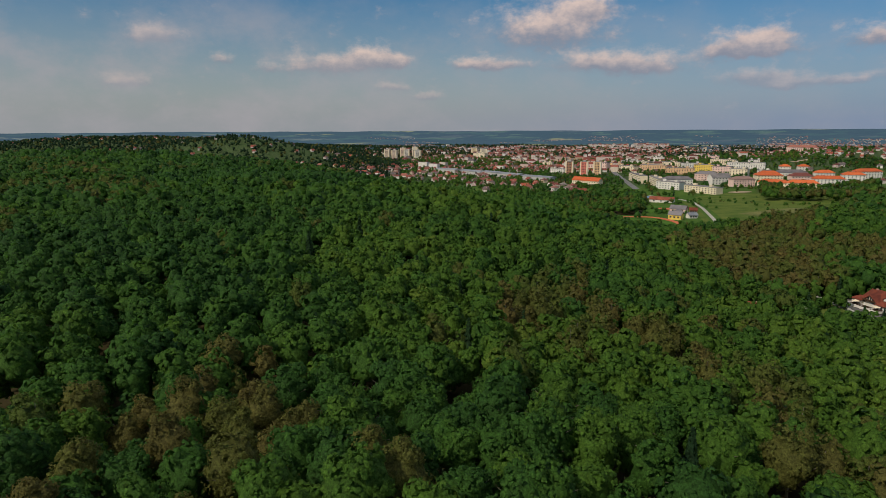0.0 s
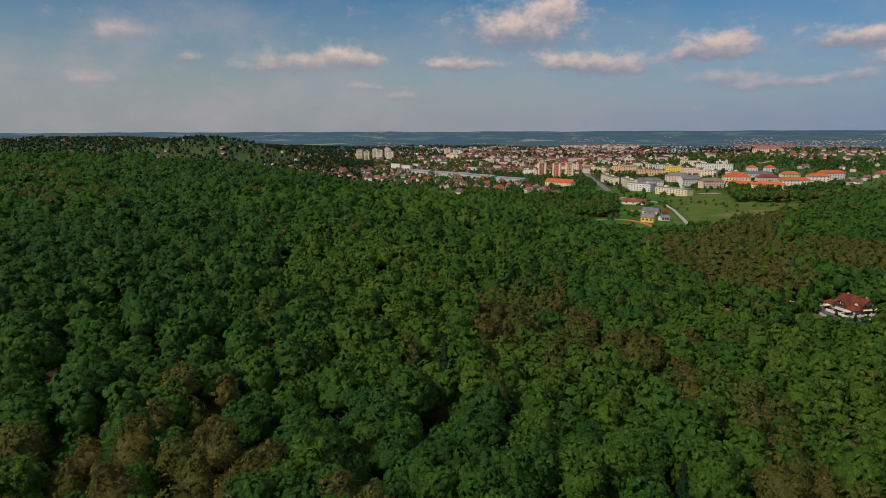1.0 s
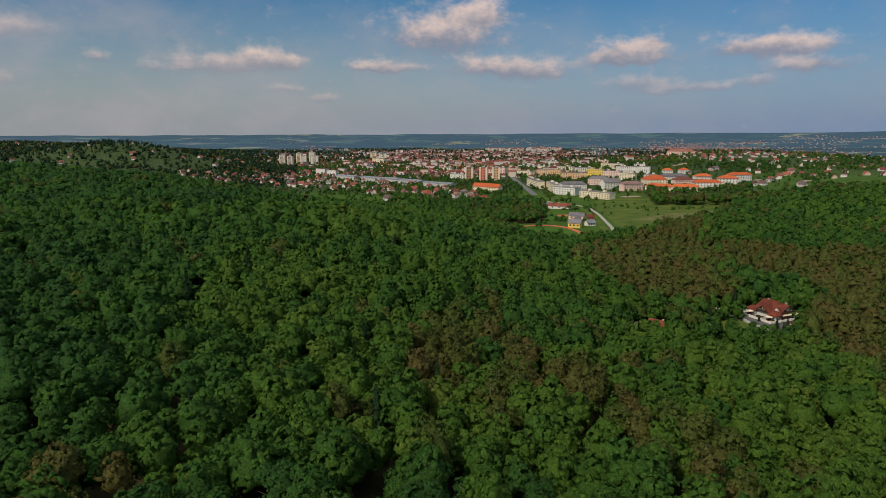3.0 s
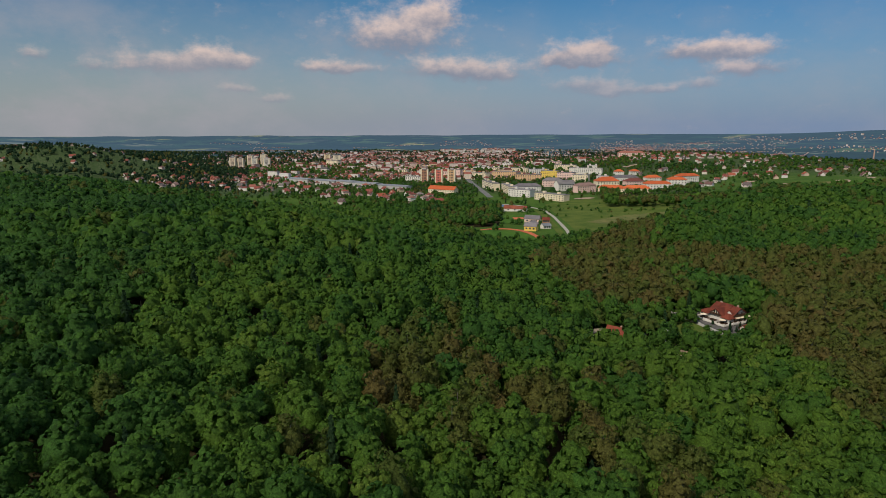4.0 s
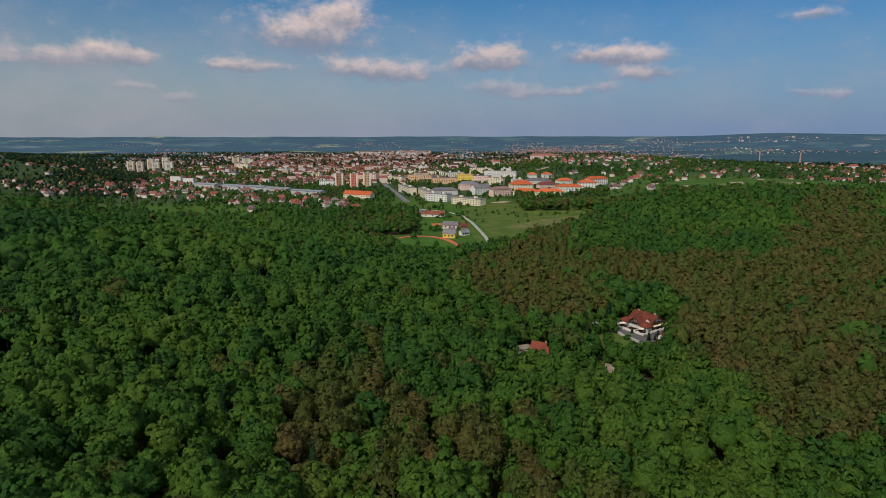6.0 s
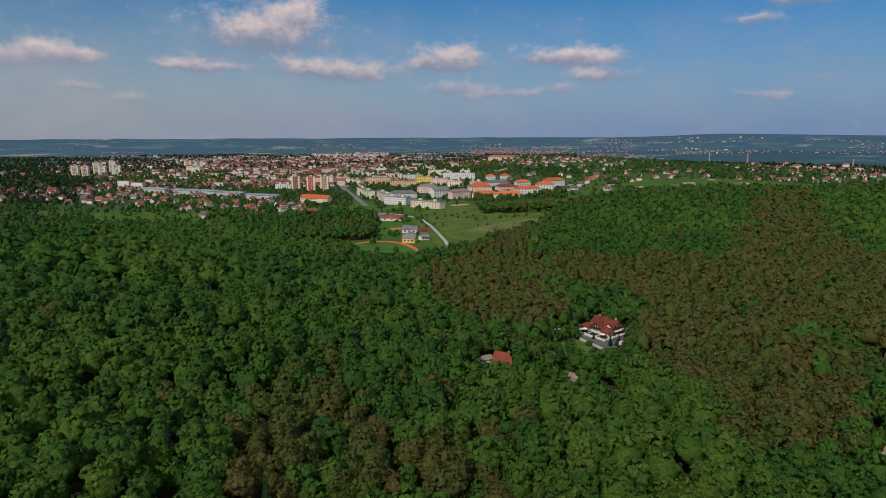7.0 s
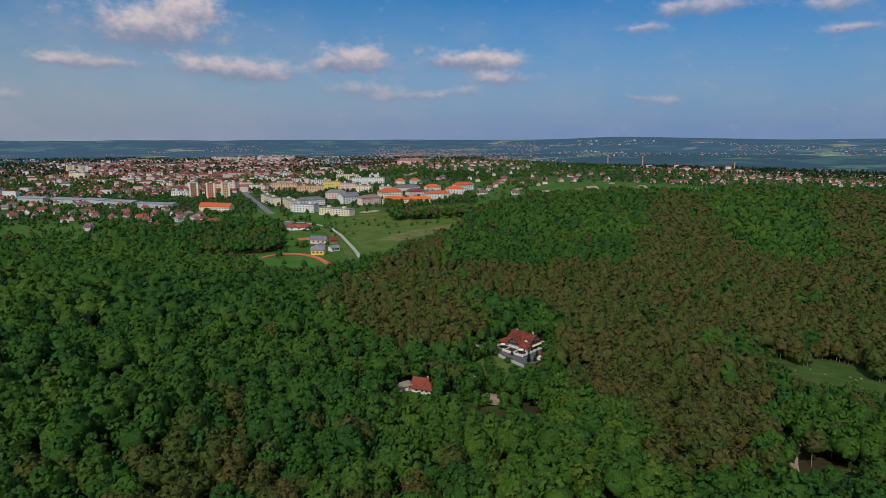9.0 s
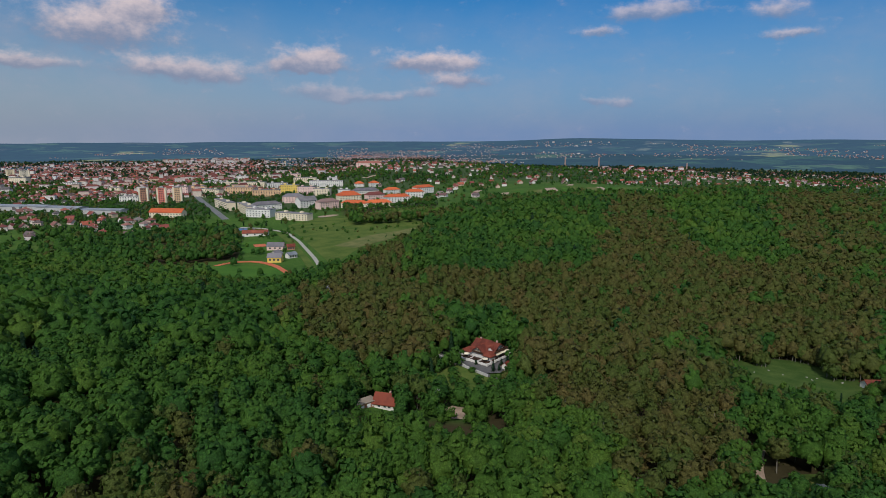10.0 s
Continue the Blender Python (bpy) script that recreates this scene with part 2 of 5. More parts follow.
CONCRETE = plain("pale concrete", (0.36, 0.34, 0.31), (0.52, 0.50, 0.46), 0.8, 0.9, 0.01)
ASPHALT = plain("pale asphalt", (0.11, 0.11, 0.11), (0.19, 0.185, 0.18), 0.4, 0.95, 0.01)
GRAVEL = plain("pale gravel road", (0.28, 0.26, 0.22), (0.46, 0.42, 0.36), 0.6, 0.95, 0.02)
SAND = plain("bare sand", (0.24, 0.165, 0.11), (0.50, 0.37, 0.26), 0.6, 0.95, 0.05)
CLAY = plain("red clay court", (0.42, 0.105, 0.045), (0.58, 0.16, 0.07), 0.4, 0.95, 0.01)
GLADE_GRASS = plain("shaded glade grass", (0.030, 0.066, 0.012), (0.085, 0.120, 0.028), 0.5, 0.95, 0.1, spec=0.04)
TAN_ROOF = plain("weathered tan roof", (0.20, 0.155, 0.115), (0.34, 0.27, 0.20), 0.8, 0.85, 0.02)
LAWN = plain("mown turf", (0.040, 0.100, 0.016), (0.075, 0.155, 0.022), 0.25, 0.95, 0.05, spec=0.04)
ROUGH_GRASS = plain("rough grass", (0.042, 0.086, 0.015), (0.130, 0.152, 0.034), 0.2, 0.95, 0.1, spec=0.04)
DRY_GRASS = plain("dry grass", (0.060, 0.094, 0.022), (0.20, 0.18, 0.070), 0.25, 0.95, 0.1, spec=0.04)
WATER = plain("pool water", (0.02, 0.10, 0.20), (0.04, 0.15, 0.28), 0.3, 0.08, spec=0.5)
SHEET_METAL = plain("sheet metal roof", (0.15, 0.16, 0.175), (0.27, 0.28, 0.29), 0.2, 0.5, spread=0.4)
WHITE_PAINT = plain("white paint", (0.66, 0.65, 0.62), (0.82, 0.81, 0.78), 2.0, 0.5)
CHIMNEY_STACK = plain("brick stack", (0.36, 0.20, 0.15), (0.52, 0.34, 0.27), 0.8, 0.9)


def ground_material():
    """Leaf litter under the woods, grass in the valley, gardens in the town, haze-tinted field strips on the plain."""
    mat, tree = material("countryside")
    here = wire(tree, "ShaderNodeNewGeometry").outputs["Position"]
    zone = attribute(tree, "zone").outputs["Color"]
    wood, open_land, _ = wire(tree, "ShaderNodeSeparateColor", {0: zone}).outputs[:3]
    fine = noise_at(tree, 0.35, 5.0, 0.65, here)
    broad = noise_at(tree, 0.018, 4.0, 0.6, here)
    litter = blend_colour(tree, fine, (0.030, 0.026, 0.012, 1), (0.070, 0.056, 0.026, 1))
    grass = ramp(tree, calc(tree, "ADD", calc(tree, "MULTIPLY", fine, 0.5), calc(tree, "MULTIPLY", broad, 0.5)),
                 [(0.3, (0.034, 0.078, 0.014)), (0.5, (0.058, 0.114, 0.020)), (0.66, (0.100, 0.145, 0.030)), (0.8, (0.15, 0.15, 0.05))])
    town = ramp(tree, fine, [(0.3, (0.026, 0.054, 0.017)), (0.52, (0.052, 0.084, 0.028)), (0.74, (0.14, 0.135, 0.10))])
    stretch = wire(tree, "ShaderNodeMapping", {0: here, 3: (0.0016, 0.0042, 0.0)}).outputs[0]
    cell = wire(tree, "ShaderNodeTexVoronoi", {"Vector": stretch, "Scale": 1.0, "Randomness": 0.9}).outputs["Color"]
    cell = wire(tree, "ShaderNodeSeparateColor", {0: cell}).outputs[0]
    # far fields and woods carry a bluish tint in place of haze
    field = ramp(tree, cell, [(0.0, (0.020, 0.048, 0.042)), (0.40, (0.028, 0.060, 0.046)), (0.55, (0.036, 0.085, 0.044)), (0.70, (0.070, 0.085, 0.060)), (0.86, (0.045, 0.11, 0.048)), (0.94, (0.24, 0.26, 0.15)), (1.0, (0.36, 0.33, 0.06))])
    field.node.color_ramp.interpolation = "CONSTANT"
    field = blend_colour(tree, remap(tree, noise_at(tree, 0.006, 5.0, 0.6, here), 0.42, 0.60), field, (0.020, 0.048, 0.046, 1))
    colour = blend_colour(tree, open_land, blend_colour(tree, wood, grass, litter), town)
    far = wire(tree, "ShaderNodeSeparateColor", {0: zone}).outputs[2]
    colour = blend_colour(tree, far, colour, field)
    finish(tree, colour, 0.95, bump=fine, bump_far=0.3, spec=0.03)
    return mat


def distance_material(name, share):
    """Far fields, woods and hill slopes, with aerial haze mixed in as blue glow."""
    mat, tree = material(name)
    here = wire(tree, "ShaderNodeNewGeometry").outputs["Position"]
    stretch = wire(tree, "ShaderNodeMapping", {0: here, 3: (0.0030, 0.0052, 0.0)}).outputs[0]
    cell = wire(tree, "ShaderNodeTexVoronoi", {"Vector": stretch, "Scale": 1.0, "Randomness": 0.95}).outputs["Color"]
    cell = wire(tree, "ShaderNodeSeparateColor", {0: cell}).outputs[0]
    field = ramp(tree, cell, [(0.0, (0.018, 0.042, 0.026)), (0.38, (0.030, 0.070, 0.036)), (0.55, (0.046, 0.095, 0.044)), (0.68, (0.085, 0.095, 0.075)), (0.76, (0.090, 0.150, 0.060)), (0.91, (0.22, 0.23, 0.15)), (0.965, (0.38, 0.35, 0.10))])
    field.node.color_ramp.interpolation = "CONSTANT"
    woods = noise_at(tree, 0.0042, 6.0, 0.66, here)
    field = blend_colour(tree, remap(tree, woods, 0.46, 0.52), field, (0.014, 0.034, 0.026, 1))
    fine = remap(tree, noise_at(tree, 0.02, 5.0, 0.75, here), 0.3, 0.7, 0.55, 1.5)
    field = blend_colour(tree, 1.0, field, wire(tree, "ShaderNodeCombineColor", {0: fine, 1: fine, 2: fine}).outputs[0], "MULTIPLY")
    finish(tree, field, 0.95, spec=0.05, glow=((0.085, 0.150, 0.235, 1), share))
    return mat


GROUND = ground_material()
MIDDLE_DISTANCE = distance_material("distance with pale haze glow", 0.38)
DISTANCE = distance_material("distance with blue haze glow", 0.55)
# ---- landform: a basin with hills, in metres ----
HILLS = [
    (-350, 250, 350, 46.7),
    (800, 550, 220, 22.5),
    (250, 300, 140, -5.2),
    (-400, 1100, 60, 24.5),
    (50, 700, 140, -12.1),
    (0, -50, 90, 16.3),
    (-350, 600, 140, 21.8),
    (350, 450, 90, 6.1),
    (-50, 350, 90, 12.3),
    (-100, 150, 60, 7.4),
    (-150, 500, 60, 8.1),
    (400, 150, 90, -6.1),
    (650, 400, 60, -5.9),
    (850, 300, 60, 6.0),
    (500, 600, 90, 4.0),
    (150, 250, 60, -7.5),
    (50, 450, 60, -4.3),
    (-50, 1050, 140, -3.6),
    (0, 50, 60, 4.4),
    (350, 200, 60, -6.4),
    (-100, -50, 60, 4.6),
    (50, 250, 60, 2.3),
    (188, 254, 20, 2.6),
]
FAR_HILLS = [
    (-541, 1490, 140, 52), (-900, 1650, 260, 18), (-1157, 2100, 420, 50), (-1500, 1300, 450, 20),
    (900, 1440, 230, 30), (1250, 1150, 260, 16), (830, 800, 110, 11),
    (3400, 2900, 420, 20), (2350, 3750, 330, 14), (1500, 4250, 330, 10), (4300, 1500, 500, 10),
]
EDGE = 4850.0


def smooth(v):
    v = np.clip(v, 0.0, 1.0)
    return v * v * (3 - 2 * v)


def height(x, y):
    """Ground height of the landscape at x, y (arrays or numbers)."""
    x, y = np.asarray(x, float), np.asarray(y, float)
    z = np.full(np.broadcast(x, y).shape, -8.0)
    for cx, cy, s, h in HILLS + FAR_HILLS:
        z = z + h * np.exp(-((x - cx) ** 2 + (y - cy) ** 2) / (2 * s * s))
    r, az = np.hypot(x, y), np.degrees(np.arctan2(x, y))
    start = 3750 - 1350 * smooth((az - 22) / 26)
    z = z + 70 * smooth((r - start) / (EDGE + 300 - start)) * (1 + 0.25 * smooth((az - 36) / 14))
    z = z + smooth((r - 700) / 900) * (2.5 * np.sin(x / 170 + 1.3) * np.sin(y / 210) + 1.5 * np.sin(x / 61 + y / 83))
    return z


def lattice(ix, iy, seed):
    n = (ix * 374761393 + iy * 668265263 + seed * 974634541) & 0x7FFFFFFF
    n = ((n ^ (n >> 13)) * 1274126177) & 0x7FFFFFFF
    return ((n ^ (n >> 16)) & 0xFFFF) / 65535.0


def patches(x, y, size, seed):
    """Smooth value noise, 0 to 1, with patches of that size in metres."""
    u, v = np.asarray(x, float) / size, np.asarray(y, float) / size
    iu, iv = np.floor(u).astype(np.int64), np.floor(v).astype(np.int64)
    fu, fv = smooth(u - iu), smooth(v - iv)
    low = lattice(iu, iv, seed) * (1 - fu) + lattice(iu + 1, iv, seed) * fu
    high = lattice(iu, iv + 1, seed) * (1 - fu) + lattice(iu + 1, iv + 1, seed) * fu
    return low * (1 - fv) + high * fv


def within(x, y, corners):
    """Which points lie inside a polygon of plan corners."""
    x, y = np.asarray(x, float), np.asarray(y, float)
    hit = np.zeros(x.shape, bool)
    for (ax, ay), (bx, by) in zip(corners, corners[1:] + corners[:1]):
        if ay != by:
            hit ^= ((ay > y) != (by > y)) & (x < (bx - ax) * (y - ay) / (by - ay) + ax)
    return hit


WOODS = [
    [(-900, -200), (-1000, 600), (-700, 760), (-430, 740), (-260, 720), (-130, 640), (-60, 600), (10, 640), (70, 560), (100, 490),
     (150, 440), (215, 452), (330, 520), (430, 640), (560, 705), (640, 655), (700, 610), (745, 545), (860, 550), (1000, 500), (1050, 380),
     (950, 200), (700, -200)],
    [(412, 833), (479, 819), (554, 808), (417, 625), (380, 644), (340, 679)],
    [(52, 810), (92, 764), (184, 797), (222, 726), (173, 562), (152, 553), (117, 564), (51, 624)],
]
CLEARINGS = [
    (188, 250, 17), (174, 252, 10), (164, 240, 9), (168, 228, 8), (110, 219, 6), (131, 199, 3.6), (105, 221, 4), (175, 236, 9), (168, 262, 6), (114, 224, 7), (138, 209, 7), (290, 182, 14), (303, 165, 17), (300, 149, 13), (318, 174, 14), (280, 168, 12), (314, 140, 10),
    (186, 125, 3.4), (179, 120, 3.4), (173, 116, 3.6), (166, 109, 3), (196, 130, 3), (193, 110, 5), (201, 127, 3), (72, 262, 5), (36, 186, 4.5), (0, 140, 5), (-56, 165, 5),
]


def wooded(x, y):
    inside = np.zeros(np.shape(x), bool)
    for corners in WOODS:
        inside |= within(x, y, corners)
    for cx, cy, r in CLEARINGS:
        inside &= (x - cx) ** 2 + (y - cy) ** 2 > r * r
    return inside


def link_mesh(name, verts, faces, mat, smooth_faces=False):
    mesh = bpy.data.meshes.new(name)
    mesh.from_pydata(verts, [], faces)
    for m in mat if isinstance(mat, (list, tuple)) else (mat,):
        mesh.materials.append(m)
    if smooth_faces:
        mesh.polygons.foreach_set("use_smooth", [True] * len(mesh.polygons))
    mesh.update()
    return mesh


JOIN, MIDDLE = 2350.0, 3300.0


def build_ground():
    """The land as one sheet out to the far plain, and the haze-glowing distance that closes it."""
    angles = np.radians(np.concatenate([np.arange(-180, -50, 6.0), np.arange(-50, 85, 0.75), np.arange(85, 180, 6.0)]))
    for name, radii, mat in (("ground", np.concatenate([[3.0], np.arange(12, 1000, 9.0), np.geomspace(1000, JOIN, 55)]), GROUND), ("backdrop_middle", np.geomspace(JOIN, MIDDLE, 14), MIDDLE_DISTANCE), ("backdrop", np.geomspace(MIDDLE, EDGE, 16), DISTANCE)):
        a, r = np.meshgrid(angles, radii)
        x, y = r * np.sin(a), r * np.cos(a)
        z = height(x, y)
        rows, cols = x.shape
        verts = np.stack([x, y, z], -1).reshape(-1, 3)
        n = np.arange(rows * cols).reshape(rows, cols)
        right = np.roll(n, -1, axis=1)
        quads = np.stack([n[:-1], n[1:], right[1:], right[:-1]], -1).reshape(-1, 4).tolist()
        if name == "ground":
            quads.append(list(map(int, n[0])))
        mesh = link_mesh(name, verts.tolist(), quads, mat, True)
        label = "wooded hills, grassy valley and gardens of a town basin" if name == "ground" else "blue-green plain and low hills far off, haze painted as glow"
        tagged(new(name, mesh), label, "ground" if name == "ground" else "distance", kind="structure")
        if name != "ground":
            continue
        glade = np.hypot(verts[:, 0] - 300, verts[:, 1] - 165) < 36
        for gx, gy, gr in ((186, 250, 30), (116, 224, 13), (138, 209, 12)):
            glade |= np.hypot(verts[:, 0] - gx, verts[:, 1] - gy) < gr
        wood = ((within(verts[:, 0], verts[:, 1], WOODS[0]) | wooded(verts[:, 0], verts[:, 1])) & ~glade).astype(float)
        rr, az = np.hypot(verts[:, 0], verts[:, 1]), np.degrees(np.arctan2(verts[:, 0], verts[:, 1]))
        town = smooth((rr - 880) / 120) * (1 - 0.9 * smooth((az - 31) / 6) * smooth((1500 - rr) / 300))
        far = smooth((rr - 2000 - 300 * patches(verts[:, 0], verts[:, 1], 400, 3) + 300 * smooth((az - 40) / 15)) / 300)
        shade = np.stack([wood, town, far, np.ones_like(far)], -1)
        layer = mesh.color_attributes.new("zone", "FLOAT_COLOR", "POINT")
        layer.data.foreach_set("color", shade.ravel())


build_ground()

# ---- trees ----
dice = np.random.default_rng(7)


def turn_to(normals, spin):
    """Two axes across each normal, turned by spin."""
    up = np.where(np.abs(normals[:, 2:3]) < 0.9, [[0.0, 0.0, 1.0]], [[1.0, 0.0, 0.0]])
    a = np.cross(up, normals)
    a /= np.linalg.norm(a, axis=1, keepdims=True)
    b = np.cross(normals, a)
    c, s = np.cos(spin)[:, None], np.sin(spin)[:, None]
    return a * c + b * s, b * c - a * s


def crown_lumps(rng, width, tall, base, lumps):
    """Centres and radii of the uneven boughs that make up a broad crown."""
    level, turn = np.linspace(0.1, 1.0, lumps), np.arange(lumps) * 2.4 + rng.uniform(0, 6)
    reach = width * 0.60 * np.sqrt(np.clip(1 - (level * 1.02 - 0.35) ** 2 / 0.55, 0.03, 1)) * rng.uniform(0.75, 1.15, lumps)
    centre = np.stack([np.cos(turn) * reach, np.sin(turn) * reach, base + tall * (0.12 + 0.68 * level)], 1)
    centre += rng.normal(0, 0.09 * width, centre.shape)
    return centre, width * rng.uniform(0.34, 0.56, lumps) * (1.12 - 0.35 * level)


def on_lumps(rng, count, centre, girth, low, high):
    """Spots on the outer face of the boughs, and the way out at each."""
    pick = rng.integers(0, len(girth), count * 5)
    way = rng.normal(0, 1, (count * 5, 3))
    way[:, 2] = np.abs(way[:, 2]) - 0.35
    way /= np.linalg.norm(way, axis=1, keepdims=True)
    spot = centre[pick] + way * (girth[pick] * rng.uniform(low, high, count * 5))[:, None]
    gap = np.linalg.norm(spot[:, None] - centre[None], axis=2) / girth
    gap[np.arange(len(pick)), pick] = 9
    keep = np.argsort(gap.min(1) < 0.88, kind="stable")[:count]
    return spot[keep], way[keep]


def crown_sprays(rng, count, size, spot, way, middle):
    """Single leaf sprays: corners (count, 3, 3) and shading normals of the same shape."""
    facing = way + rng.normal(0, 0.5, way.shape)
    facing /= np.linalg.norm(facing, axis=1, keepdims=True)
    a, b = turn_to(facing, rng.uniform(0, 6.3, count))
    s = size * rng.uniform(0.6, 1.25, (count, 1, 1)) * 0.5
    corner = np.stack([a + 0.3 * b, b - 0.5 * a, -0.7 * a - 0.8 * b], 1) * s
    corner += rng.normal(0, 0.18, corner.shape) * s
    normal = way * 0.5 + facing * 0.5
    normal /= np.linalg.norm(normal, axis=1, keepdims=True)
    return spot[:, None] + corner, np.repeat(normal[:, None], 3, 1)


def leaf_knobs(rng, size, sides, spot, way, middle):
    """Small rounded heads of leaves: corners (count, sides + 1, 3), their normals, and the faces of one head."""
    count = len(spot)
    facing = way + rng.normal(0, 0.28, way.shape)
    facing[:, 2] += 0.15
    facing /= np.linalg.norm(facing, axis=1, keepdims=True)
    a, b = turn_to(facing, rng.uniform(0, 6.3, count))
    r = size * rng.uniform(0.6, 1.3, (count, 1))
    corner, normal = [spot + facing * r * rng.uniform(0.35, 0.75, (count, 1))], [facing]
    for k in range(sides):
        t = 2 * math.pi * k / sides + rng.normal(0, 0.25, (count, 1))
        out = a * np.cos(t) + b * np.sin(t)
        corner.append(spot + out * r * rng.uniform(0.7, 1.25, (count, 1)) - facing * r * rng.uniform(0.1, 0.55, (count, 1)))
        normal.append(facing * 0.35 + out * 0.85)
    corner, normal = np.stack(corner, 1), np.stack(normal, 1)
    dome = corner - middle
    dome /= np.linalg.norm(dome, axis=2, keepdims=True)
    normal = normal / np.linalg.norm(normal, axis=2, keepdims=True) * 0.54 + dome * 0.46
    normal /= np.linalg.norm(normal, axis=2, keepdims=True)
    return corner, normal, np.array([(0, k + 1, (k + 1) % sides + 1) for k in range(sides)])


def tube(path, radii, sides=5):
    """A tapered limb along a path: verts and faces."""
    path, verts, faces = np.asarray(path, float), [], []
    for i, (p, r) in enumerate(zip(path, radii)):
        way = path[min(i + 1, len(path) - 1)] - path[max(i - 1, 0)]
        way = way / np.linalg.norm(way)
        a, b = turn_to(way[None], np.zeros(1))
        for k in range(sides):
            t = 2 * math.pi * k / sides
            verts.append(p + r * (a[0] * math.cos(t) + b[0] * math.sin(t)))
    for i in range(len(path) - 1):
        for k in range(sides):
            n, m = i * sides + k, i * sides + (k + 1) % sides
            faces.append((n, m, m + sides, n + sides))
    return np.array(verts), faces


def limbs(rng, tall, width, branches, thick):
    """A trunk with rising branches, joined."""
    bend = rng.normal(0, 0.25, 2)
    verts, faces = tube([(0, 0, -0.6), (bend[0] * 0.4, bend[1] * 0.4, tall * 0.4), (bend[0], bend[1], tall * 0.92)], (thick, thick * 0.7, thick * 0.15))
    verts, faces = [verts], list(faces)
    for k in range(branches):
        t = k * 2.4 + rng.uniform(0, 0.8)
        z0 = tall * rng.uniform(0.34, 0.68)
        out = width * rng.uniform(0.55, 0.95)
        rise = tall * rng.uniform(0.15, 0.3)
        p = np.array([bend[0] * 0.5, bend[1] * 0.5, z0])
        v, f = tube([p, p + [math.cos(t) * out * 0.5, math.sin(t) * out * 0.5, rise * 0.6], p + [math.cos(t) * out, math.sin(t) * out, rise]], (thick * 0.45, thick * 0.28, thick * 0.08), 4)
        base = sum(len(x) for x in verts)
        verts.append(v)
        faces += [tuple(i + base for i in q) for q in f]
    return np.concatenate(verts), faces


def conifer_clumps(rng, count, size, width, tall, base):
    t = rng.uniform(0, 1, count) ** 0.75
    ring = rng.uniform(0, 6.3, count)
    out = width * (1 - t) * rng.uniform(0.75, 1.05, count) + 0.1
    spot = np.stack([np.cos(ring) * out, np.sin(ring) * out, base + tall * t], 1)
    facing = np.stack([np.cos(ring), np.sin(ring), np.full(count, 0.7)], 1) + rng.normal(0, 0.35, (count, 3))
    facing /= np.linalg.norm(facing, axis=1, keepdims=True)
    a, b = turn_to(facing, rng.uniform(0, 6.3, count))
    s = size * rng.uniform(0.6, 1.2, (count, 1)) * 0.5
    return spot[:, None] + np.stack([a, b, -a, -b], 1) * s[:, None]


# kinds: half width, crown height, crown base, boughs
SHAPES = {"green": (4.0, 9.2, 4.0, 11), "brown": (3.5, 8.4, 4.8, 12), "conifer": (2.2, 12.0, 1.2, 0)}
# by detail: leaf heads, their size and sides, single sprays, their size, fineness of the heart
CROWNS = {"green": ((380, 0.40, 6, 420, 0.36, 2), (190, 0.56, 5, 100, 0.5, 1), (100, 0.74, 4, 0, 0, 1), (24, 1.4, 4, 0, 0, 1), (9, 2.4, 4, 0, 0, 1), (5, 3.1, 3, 0, 0, 1)),
          "brown": ((190, 0.36, 5, 1200, 0.36, 2), (110, 0.50, 5, 380, 0.5, 1), (54, 0.74, 4, 130, 0.75, 1), (16, 1.35, 4, 36, 1.2, 1), (9, 2.2, 4, 0, 0, 1), (5, 2.9, 3, 0, 0, 1)),
          "conifer": ((0, 0, 0, 1000, 0.55, 2), (0, 0, 0, 300, 0.9, 1), (0, 0, 0, 120, 1.3, 1), (0, 0, 0, 40, 2.1, 1), (0, 0, 0, 12, 3.4, 1), (0, 0, 0, 8, 4.2, 1))}


def dome_normals(kind, verts, lean):
    """Shading normals: the leaf's own, leaning to the round of its crown. verts: (count, n, 3)."""
    width, tall, base = SHAPES[kind][:3]
    middle = np.array([0.0, 0.0, base + tall * 0.2])
    round_ = (verts - middle) / np.array([width, width, tall * 0.55])
    round_ /= np.linalg.norm(round_, axis=2, keepdims=True) + 1e-6
    own = np.cross(verts[:, 1] - verts[:, 0], verts[:, 2] - verts[:, 0])
    own /= np.linalg.norm(own, axis=1, keepdims=True) + 1e-9
    own *= np.where((own * round_[:, 0]).sum(1) < 0, -1.0, 1.0)[:, None]
    mixed = round_ * lean + own[:, None] * (1 - lean)
    return mixed / (np.linalg.norm(mixed, axis=2, keepdims=True) + 1e-9)


def set_normals(mesh, normals):
    layer = mesh.attributes.new("custom_normal", "FLOAT_VECTOR", "POINT")
    layer.data.foreach_set("vector", normals.reshape(-1).astype(np.float32))


def ball(fine, turn):
    """Directions and triangles of a turned icosphere."""
    bm = bmesh.new()
    bmesh.ops.create_icosphere(bm, subdivisions=fine, radius=1.0)
    bmesh.ops.rotate(bm, cent=(0, 0, 0), matrix=Matrix.Rotation(turn * 0.7, 3, "X") @ Matrix.Rotation(turn * 1.3, 3, "Z"), verts=bm.verts)
    bm.verts.index_update()
    way = np.array([v.co[:] for v in bm.verts])
    tris = np.array([[v.index for v in f.verts] for f in bm.faces])
    bm.free()
    return way / np.linalg.norm(way, axis=1, keepdims=True), tris


